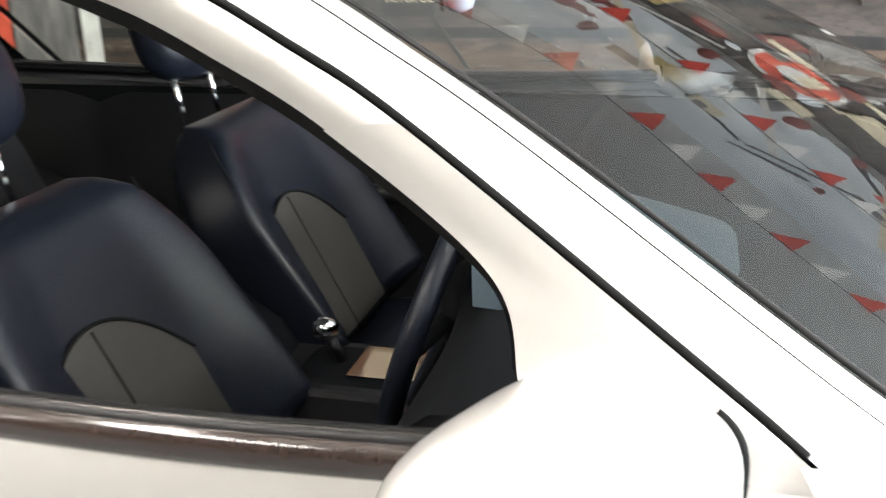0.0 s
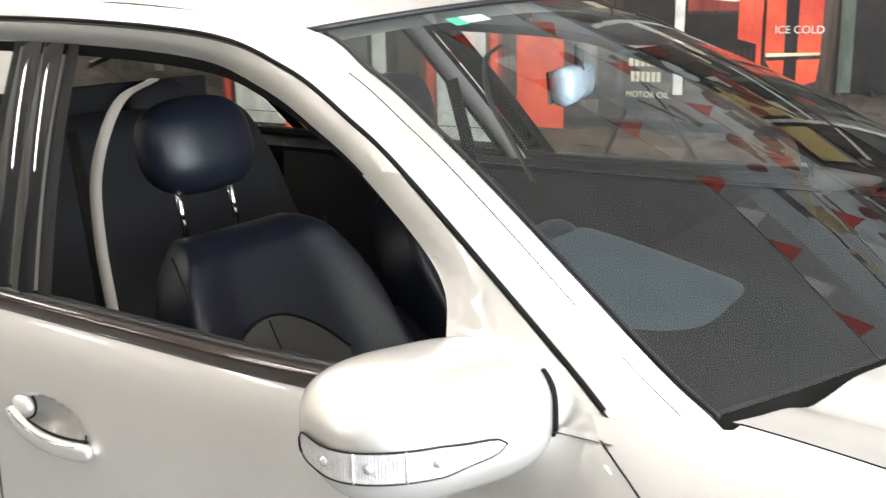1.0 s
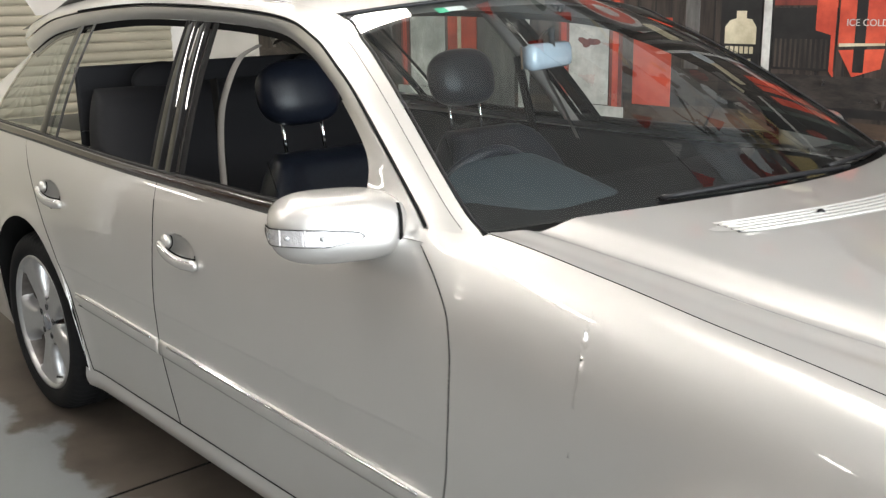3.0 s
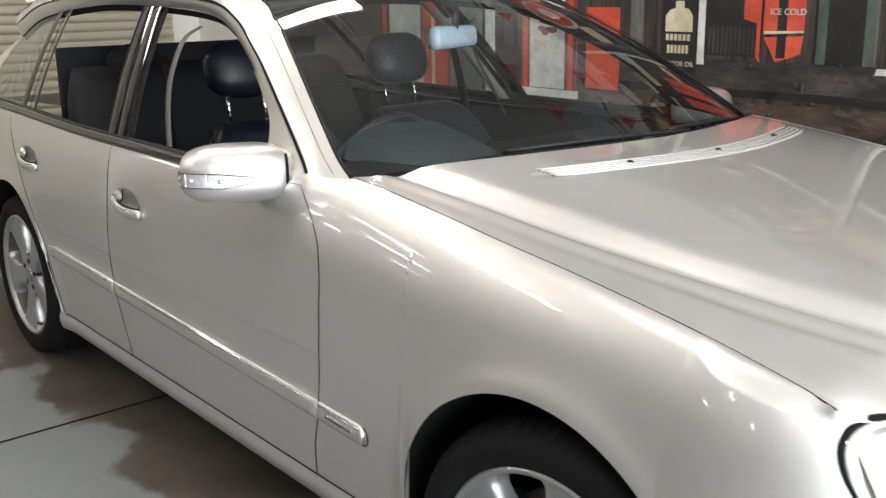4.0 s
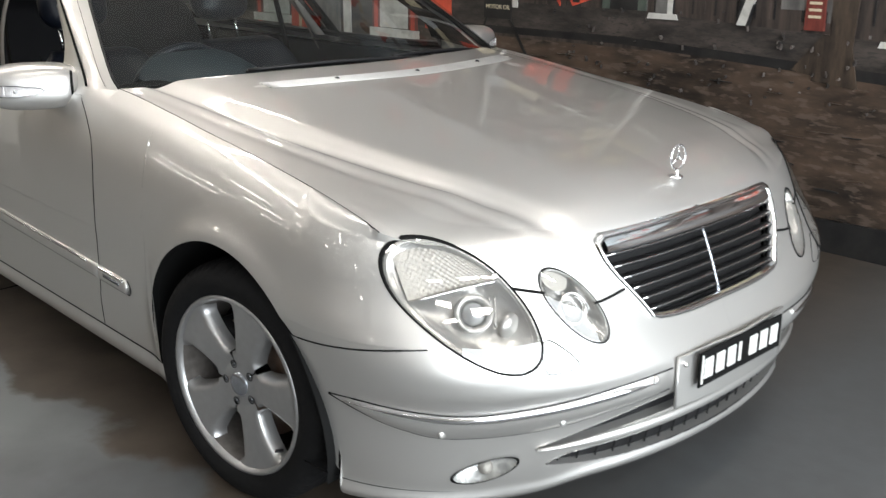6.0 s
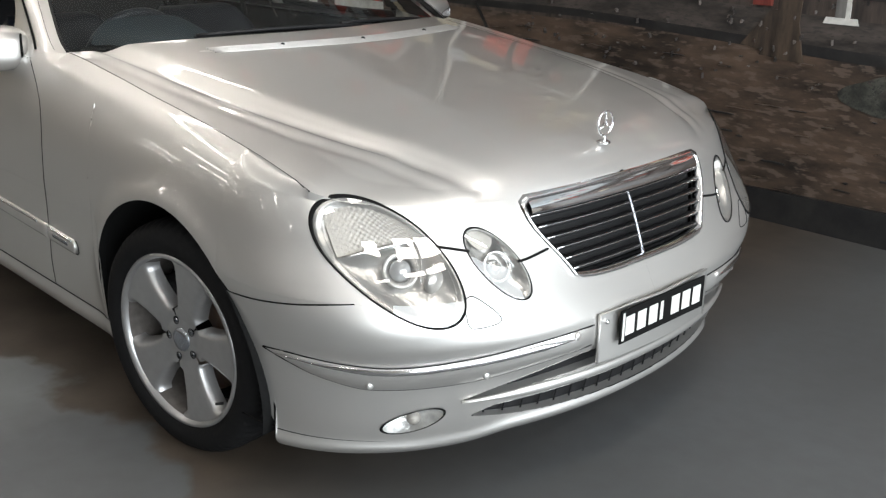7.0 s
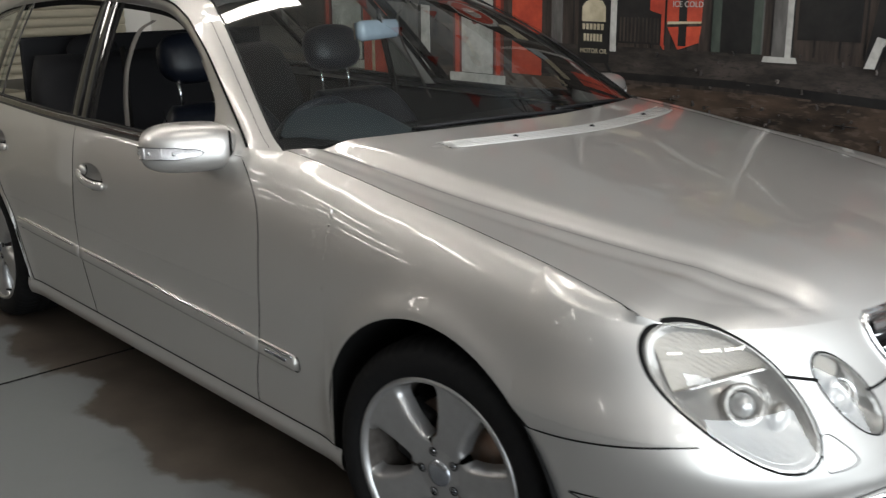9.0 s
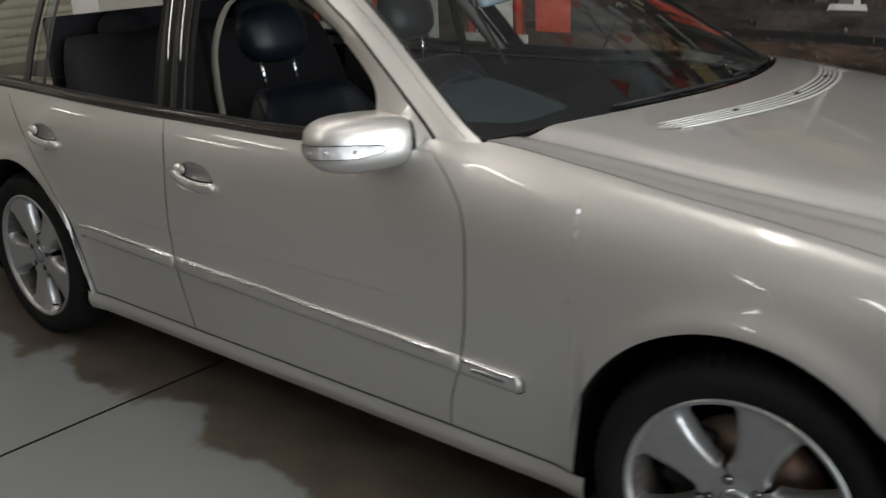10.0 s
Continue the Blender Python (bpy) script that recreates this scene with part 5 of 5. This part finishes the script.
# ---- the mural on the wall behind the car: a painted old shop front, flat on the wall ----
def painted(name, dark, light, stretch, scale=3.0, speck=0.0, speck_color=(0.02, 0.02, 0.02)):
    """Brushed wall paint in two tones, drawn out along one way."""
    m = bpy.data.materials.new(name)
    m.use_nodes = True
    nt = m.node_tree
    b = nt.nodes["Principled BSDF"]
    b.inputs["Roughness"].default_value = 0.45
    co = nt.nodes.new("ShaderNodeTexCoord")
    mp = nt.nodes.new("ShaderNodeMapping")
    mp.inputs["Scale"].default_value = stretch
    nt.links.new(co.outputs["Object"], mp.inputs["Vector"])
    n = nt.nodes.new("ShaderNodeTexNoise")
    n.inputs["Scale"].default_value, n.inputs["Detail"].default_value, n.inputs["Roughness"].default_value = scale, 9.0, 0.65
    nt.links.new(mp.outputs["Vector"], n.inputs["Vector"])
    r = nt.nodes.new("ShaderNodeValToRGB")
    r.color_ramp.elements[0].position, r.color_ramp.elements[1].position = 0.36, 0.68
    r.color_ramp.elements[0].color, r.color_ramp.elements[1].color = (*dark, 1), (*light, 1)
    nt.links.new(n.outputs["Fac"], r.inputs["Fac"])
    last = r.outputs["Color"]
    if speck:
        n2 = nt.nodes.new("ShaderNodeTexNoise")
        n2.inputs["Scale"].default_value, n2.inputs["Detail"].default_value = scale * 7, 7.0
        nt.links.new(mp.outputs["Vector"], n2.inputs["Vector"])
        mr = nt.nodes.new("ShaderNodeMapRange")
        mr.inputs["From Min"].default_value, mr.inputs["From Max"].default_value, mr.inputs["To Max"].default_value = 0.54, 0.62, speck
        nt.links.new(n2.outputs["Fac"], mr.inputs["Value"])
        mx = nt.nodes.new("ShaderNodeMix")
        mx.data_type = "RGBA"
        mx.inputs["B"].default_value = (*speck_color, 1)
        nt.links.new(last, mx.inputs["A"])
        nt.links.new(mr.outputs["Result"], mx.inputs["Factor"])
        last = mx.outputs["Result"]
    nt.links.new(last, b.inputs["Base Color"])
    return m


M_DIRT = painted("mural_dirt", (0.013, 0.0105, 0.009), (0.105, 0.070, 0.049), (0.7, 1, 2.4), 2.6, 0.55, (0.13, 0.098, 0.078))
M_SPLASH = painted("mural_splash", (0.07, 0.06, 0.056), (0.17, 0.145, 0.13), (2, 1, 2), 9.0)
M_STEP = painted("mural_step", (0.017, 0.015, 0.014), (0.085, 0.07, 0.062), (1.2, 1, 4.0), 3.0, 0.6)
M_PLANK = painted("mural_plank", (0.018, 0.015, 0.014), (0.088, 0.066, 0.055), (7, 1, 0.8), 2.5)
M_RED = painted("mural_red", (0.38, 0.045, 0.026), (0.66, 0.10, 0.05), (2, 1, 2), 3.0)
M_RED_DARK = painted("mural_dark_red", (0.10, 0.02, 0.015), (0.24, 0.05, 0.035), (6, 1, 1), 3.0)
M_CREAM = painted("mural_cream", (0.46, 0.40, 0.27), (0.68, 0.61, 0.45), (2, 1, 2), 5.0)
M_WHITE = painted("mural_white", (0.40, 0.39, 0.365), (0.70, 0.69, 0.65), (2, 1, 2), 4.0)
M_GREY = painted("mural_grey", (0.07, 0.068, 0.065), (0.20, 0.19, 0.18), (4, 1, 1), 3.0)
M_TRUNK = painted("mural_trunk", (0.02, 0.015, 0.012), (0.085, 0.06, 0.042), (6, 1, 1.2), 3.0)
M_BLACK = painted("mural_black", (0.008, 0.008, 0.009), (0.022, 0.021, 0.02), (2, 1, 2), 4.0)
M_ROCK = painted("mural_rock", (0.015, 0.016, 0.014), (0.075, 0.075, 0.062), (1.5, 1, 1.5), 9.0, 0.8)
M_YELLOW = painted("mural_yellow", (0.34, 0.25, 0.09), (0.5, 0.40, 0.18), (2, 1, 2), 4.0)
M_GREEN = painted("mural_green", (0.04, 0.055, 0.045), (0.10, 0.12, 0.10), (3, 1, 1), 3.0)
WALL_Y = 2.28
mural = new("wall_mural")
mural.location.z = 0.04
tagged(mural, "painted wall mural of an old roadside shop front", "mural")
layer = [0]


def flat(name, pts, mat, lift=None):
    """One flat painted shape from (x, z) corners, each a hair over the last."""
    layer[0] += 1
    y = WALL_Y - 0.004 - 0.00005 * (layer[0] if lift is None else lift)
    V = [(x, y, z) for x, z in pts] + [(x, WALL_Y - 0.0005, z) for x, z in pts]
    n = len(pts)
    F = [tuple(range(n)), tuple(range(2 * n - 1, n - 1, -1))] + [(i, i + n, (i + 1) % n + n, (i + 1) % n) for i in range(n)]
    ob = part(name, (V, F), mat, mural, smooth=False)
    return ob


def rect(name, xa, xb, za, zb, mat, wob=0.0):
    r = random.Random(int(abs(xa * 1000 + za * 77)))
    j = lambda: r.uniform(-wob, wob)
    return flat(name, [(xa + j(), za + j()), (xb + j(), za + j()), (xb + j(), zb + j()), (xa + j(), zb + j())], mat)


def blob(name, cx, cz, rx, rz, mat, n=22, rough=0.15, seed=1):
    r = random.Random(seed)
    n = max(n, 24)
    ph = [r.uniform(0, 6.28) for _ in range(4)]
    w = [1 + rough * sum(math.sin((k + 2) * 2 * math.pi * i / n + ph[k]) / (k + 1.5) for k in range(4)) for i in range(n)]
    return flat(name, [(cx + rx * w[i] * math.cos(2 * math.pi * i / n), cz + rz * w[i] * math.sin(2 * math.pi * i / n)) for i in range(n)], mat)


rect("painted_ground", -6.5, 4.9, -0.04, 0.90, M_DIRT)
rect("painted_wall", -6.5, 4.9, 0.80, 3.2, M_PLANK)
flat("painted_step", [(-6.5, 0.84), (-1.2, 0.86), (0.3, 0.80), (4.9, 0.70), (4.9, 0.86), (0.3, 0.93), (-1.2, 1.0), (-6.5, 0.99)], M_STEP)
flat("painted_shadow", [(-6.5, 0.80), (-1.2, 0.82), (0.3, 0.75), (4.9, 0.64), (4.9, 0.70), (0.3, 0.80), (-1.2, 0.86), (-6.5, 0.84)], M_BLACK)
rng = random.Random(7)
for i in range(64):
    x = -6.3 + 0.115 * i + rng.uniform(-0.02, 0.02)
    if i % 3 == 0:
        rect("painted_board", x, x + rng.uniform(0.05, 0.10), 1.0, 3.15, M_GREY if i % 9 == 0 else M_PLANK)
    rect("painted_joint", x, x + 0.010, 1.0, 3.15, M_BLACK)
# red columns with pale panels between
for xa in (-4.68, -4.20, -3.27, -2.90):
    rect("painted_column", xa, xa + 0.085, 0.72, 2.6, M_RED_DARK)
    rect("painted_column", xa + 0.02, xa + 0.06, 0.72, 2.6, M_RED)
rect("painted_panel", -3.19, -2.91, 0.78, 1.75, M_WHITE)
rect("painted_panel", -4.58, -4.24, 0.80, 1.75, M_WHITE)
rect("painted_ledge", -3.30, -2.80, 0.715, 0.775, M_WHITE)
rect("painted_ledge", -4.72, -4.10, 0.735, 0.795, M_WHITE)
rect("painted_column", -4.21, -3.95, 0.60, 1.7, M_RED)
rect("painted_stripe", -4.12, -4.085, 0.60, 1.7, M_CREAM)
rect("painted_board", -3.93, -3.62, 0.60, 1.5, M_GREY)
rect("painted_post", -3.585, -3.50, 0.64, 1.7, M_WHITE)
rect("painted_sill", -4.25, -3.45, 0.575, 0.625, M_WHITE)
blob("painted_bird", -3.05, 1.115, 0.05, 0.032, M_RED_DARK, 9, 0.6, 4)
rect("painted_column", -2.74, -2.50, 0.80, 1.25, M_RED)
rect("painted_column", -2.42, -2.34, 1.0, 2.7, M_GREY)
# oil sign on a stand
rect("painted_sign", -2.215, -1.995, 0.90, 1.42, M_BLACK)
flat("painted_bottle", [(-2.19, 1.13), (-2.02, 1.13), (-2.02, 1.21), (-2.045, 1.245), (-2.075, 1.25), (-2.075, 1.285), (-2.13, 1.285), (-2.13, 1.25), (-2.165, 1.24), (-2.19, 1.21)], M_CREAM)
for za, zb, xa, xb in ((1.085, 1.118, -2.185, -2.025), (1.02, 1.062, -2.175, -2.035)):
    n = 6
    for k in range(n):
        w = (xb - xa) / n
        rect("pale_bar", xa + k * w, xa + k * w + w * 0.72, za, zb, M_CREAM)
flat("painted_leg", [(-2.20, 0.90), (-2.185, 0.90), (-2.28, 0.70), (-2.295, 0.70)], M_BLACK)
flat("painted_leg", [(-2.02, 0.90), (-2.0, 0.90), (-1.86, 0.70), (-1.88, 0.70)], M_BLACK)
rect("painted_pole", -1.985, -1.945, 0.97, 2.5, M_WHITE)
# red drinks cooler, words kept plain
rect("painted_counter", -1.93, -1.62, 1.02, 1.30, M_BLACK)
for k in range(12):
    rect("painted_slat", -1.92 + 0.025 * k, -1.908 + 0.025 * k, 1.03, 1.16, M_PLANK)
rect("painted_script", -1.93, -1.66, 1.31, 1.44, M_RED_DARK)
blob("painted_letters", -1.80, 1.38, 0.10, 0.035, M_WHITE, 15, 0.5, 9)
flat("painted_cooler", [(-1.645, 1.02), (-1.625, 0.995), (-1.625, 1.60), (-1.72, 1.60), (-1.72, 1.20), (-1.645, 1.18)], M_RED)
flat("painted_cooler", [(-1.61, 1.14), (-1.40, 1.15), (-1.39, 1.62), (-1.61, 1.62)], M_RED)
flat("painted_cooler", [(-1.605, 1.115), (-1.535, 1.0), (-1.41, 1.04), (-1.40, 1.125)], M_RED)
rect("painted_stripe", -1.535, -1.485, 1.02, 1.62, M_BLACK)
flat("painted_edge", [(-1.605, 1.13), (-1.40, 1.14), (-1.40, 1.15), (-1.605, 1.145)], M_CREAM)


def lettering(words_text, size, x, z, mat):
    """Painted words, flat on the wall."""
    txt = bpy.data.curves.new("words", "FONT")
    txt.body, txt.size, txt.extrude = words_text, size, 0.0008
    tob = new("painted_words", txt)
    bpy.context.view_layer.update()
    me = bpy.data.meshes.new_from_object(tob.evaluated_get(bpy.context.evaluated_depsgraph_get()))
    bpy.data.objects.remove(tob)
    me.materials.clear()
    me.materials.append(mat)
    words = new("painted_words", me)
    words.parent = mural
    words.matrix_basis = pose(x, WALL_Y - 0.008 - 0.00005 * layer[0], z, 90, 0, 0)


lettering("ICE COLD", 0.042, -1.575, 1.222, M_WHITE)
lettering("MOTOR OIL", 0.036, -2.195, 0.955, M_CREAM)
# doorway, posts, window, tree, rocks
rect("painted_doorway", -1.33, -1.05, 1.0, 2.4, M_GREEN)
rect("painted_doorway", -1.28, -1.10, 1.0, 2.3, M_BLACK)
for xa, w in ((-0.99, 0.075), (0.22, 0.05)):
    base = 0.985 if xa < -0.5 else 0.93
    rect("painted_post", xa, xa + w, base, 2.8, M_GREY)
    rect("painted_post", xa + w * 0.95, xa + w * 1.35, base, 2.8, M_WHITE)
    flat("painted_foot", [(xa - 0.05, base - 0.02), (xa + w + 0.06, base - 0.02), (xa + w + 0.05, base + 0.008), (xa - 0.04, base + 0.008)], M_WHITE)
rect("painted_window", -0.86, -0.55, 1.08, 1.75, M_BLACK)
rect("painted_window", -0.30, -0.05, 1.05, 1.6, M_GREY)
rect("painted_window", 0.25, 0.52, 1.02, 1.7, M_BLACK)
flat("painted_trunk", [(-0.12, 0.74), (0.10, 0.72), (0.06, 0.90), (0.08, 1.5), (0.12, 2.6), (-0.05, 2.6), (-0.06, 1.5), (-0.05, 0.92)], M_TRUNK)
flat("painted_root", [(-0.22, 0.78), (-0.10, 0.76), (-0.02, 0.95), (-0.08, 0.95)], M_TRUNK)
blob("painted_rock", 0.52, 0.62, 0.19, 0.10, M_ROCK, 40, 0.22, 3)
for k in range(34):
    r = random.Random(90 + k)
    a = r.uniform(0, 6.28)
    d = r.uniform(0, 0.85)
    blob("painted_cobble", 0.52 + 0.18 * d * math.cos(a), 0.63 + 0.085 * d * math.sin(a), r.uniform(0.012, 0.024), r.uniform(0.010, 0.016), M_ROCK if k % 3 else M_STEP, 8, 0.2, k)
for k in range(150):
    r = random.Random(500 + k)
    x, z = r.uniform(-2.6, 2.4), r.uniform(0.04, 0.74)
    blob("painted_patch", x, z, r.uniform(0.008, 0.06), r.uniform(0.002, 0.006), (M_BLACK, M_BLACK, M_TRUNK, M_DIRT)[k % 4], 12, 0.35, k)
for k in range(80):
    r = random.Random(900 + k)
    x, z = r.choice((-1.5, -1.25, -0.95, -0.62, -0.3, -0.05, 0.2)) + r.gauss(0, 0.09), r.uniform(0.60, 1.02)
    blob("painted_splash", x, z, r.uniform(0.0015, 0.006), r.uniform(0.002, 0.012), M_STEP if k % 4 else M_SPLASH, 12, 0.5, k)
flat("painted_track", [(-6.5, -0.04), (4.9, -0.04), (4.9, 0.04), (1.0, 0.13), (-0.6, 0.10), (-6.5, 0.14)], M_BLACK)
flat("painted_leg", [(-0.52, 0.965), (-0.455, 0.965), (-0.33, 1.6), (-0.42, 1.6)], M_BLACK)
flat("painted_leg", [(-0.515, 0.965), (-0.465, 0.965), (-0.425, 1.10), (-0.465, 1.11)], M_WHITE)
# a painted drum with pale bars
rect("painted_drum", -0.17, -0.08, 0.965, 1.13, M_RED_DARK)
for za in (1.02, 1.05, 1.08):
    rect("pale_bar", -0.155, -0.095, za, za + 0.012, M_CREAM)
# pale band out of view, added to brighten what the windscreen reflects
M_PALE_FILL = painted("mural_pale_fill", (0.38, 0.42, 0.45), (0.62, 0.65, 0.66), (1, 1, 2), 1.5)
rect("pale_fill_band", -6.5, 4.9, 2.5, 3.58, M_PALE_FILL)
# upper shop front: lit windows, round signs, beams
for xa in (-1.25, -0.85):
    rect("painted_window", xa - 0.03, xa + 0.33, 2.02, 2.38, M_BLACK)
    rect("painted_light", xa, xa + 0.30, 2.05, 2.35, M_YELLOW)
for cx, cz, r0 in ((-2.6, 2.0, 0.26), (0.1, 2.1, 0.24), (1.1, 1.6, 0.2), (-3.8, 2.2, 0.22)):
    blob("painted_disc", cx, cz, r0, r0, M_WHITE, 28, 0.01, 2)
    blob("painted_disc", cx, cz, r0 * 0.86, r0 * 0.86, M_RED, 28, 0.01, 2)
    blob("painted_disc", cx, cz, r0 * 0.42, r0 * 0.42, M_WHITE, 20, 0.05, 2)
for k in range(26):
    r = random.Random(300 + k)
    x, z = r.uniform(-4.5, 3.2), r.uniform(1.5, 2.9)
    rect("painted_poster", x, x + r.uniform(0.10, 0.36), z, z + r.uniform(0.08, 0.3), (M_CREAM, M_WHITE, M_RED, M_GREY, M_RED_DARK, M_GREEN, M_YELLOW)[k % 7], 0.01)
for k in range(9):
    x = -4.4 + 0.9 * k
    flat("painted_beam", [(x, 2.45), (x + 0.06, 2.45), (x + 0.75, 3.1), (x + 0.66, 3.1)], M_WHITE if k % 2 else M_CREAM)
rect("painted_eave", -6.5, 4.9, 2.42, 2.50, M_GREY)

# random shapes out of view, made up to fill the windscreen's reflections
for k in range(150):
    r = random.Random(1300 + k)
    x, z = r.uniform(-1.9, 3.4), r.uniform(1.62, 3.3)
    m = (M_WHITE, M_GREY, M_RED_DARK, M_BLACK, M_CREAM, M_RED_DARK, M_PLANK, M_GREY, M_PALE_FILL)[k % 9]
    if k % 3 == 0:
        a, n = r.uniform(-0.9, 0.9), r.uniform(0.25, 0.7)
        flat("painted_filler", [(x, z), (x + n, z + a * n), (x + n, z + a * n + 0.03), (x, z + 0.03)], m)
    elif k % 3 == 1:
        rect("painted_panel", x, x + r.uniform(0.05, 0.30), z, z + r.uniform(0.03, 0.12), m, 0.012)
    else:
        blob("painted_sign", x, z, r.uniform(0.03, 0.12), r.uniform(0.03, 0.10), m, 24, 0.12, k)

# bunting strung under the ceiling
FLAG_W, FLAG_R = material("white_cloth", (0.72, 0.71, 0.68), 0.8), material("red_cloth", (0.5, 0.05, 0.03), 0.8)
for by, z0 in ((1.9, 2.75), (1.2, 2.95)):
    b = part("bunting", tube([(x, by, z0 - 0.12 * math.sin((x + 4) * 1.4) ** 2) for x in np.linspace(-4, 3, 60)], 0.004, 6), BLACK)
    part("cord", tube([(-4, by, z0), (-4, by, 3.6)], 0.003, 6), BLACK, b)
    part("cord", tube([(3, by, z0 - 0.12 * math.sin(7 * 1.4) ** 2), (3, by, 3.6)], 0.003, 6), BLACK, b)
    tagged(b, "string of red and white pennants under the ceiling", "bunting")
    for k in range(30):
        x = -3.9 + 0.23 * k
        z = z0 - 0.12 * math.sin((x + 4) * 1.4) ** 2
        part("pennant", ([(x, by, z), (x + 0.15, by, z), (x + 0.075, by + 0.01, z - 0.19), (x, by + 0.004, z), (x + 0.15, by + 0.004, z), (x + 0.075, by + 0.014, z - 0.19)], [(0, 1, 2), (3, 5, 4), (0, 3, 4, 1), (1, 4, 5, 2), (2, 5, 3, 0)]), FLAG_W if k % 2 else FLAG_R, b, smooth=False)

# roller door at the rear of the garage
DOOR_CREAM = material("cream_steel", (0.62, 0.58, 0.46), 0.45, grain=0.25, scale=6, stain=0.3, color2=(0.45, 0.41, 0.32))
rd = part("roller_door", box(x0 + 0.004, x0 + 0.03, -3.2, 2.0, 0, 3.1), DOOR_CREAM, smooth=False)
tagged(rd, "cream steel roller door with horizontal slats", "garage door")
for k in range(40):
    part("slat", tube([(x0 + 0.035, -3.2, 0.04 + 0.077 * k), (x0 + 0.035, 2.0, 0.04 + 0.077 * k)], 0.014, 8, 0.034), DOOR_CREAM, rd)
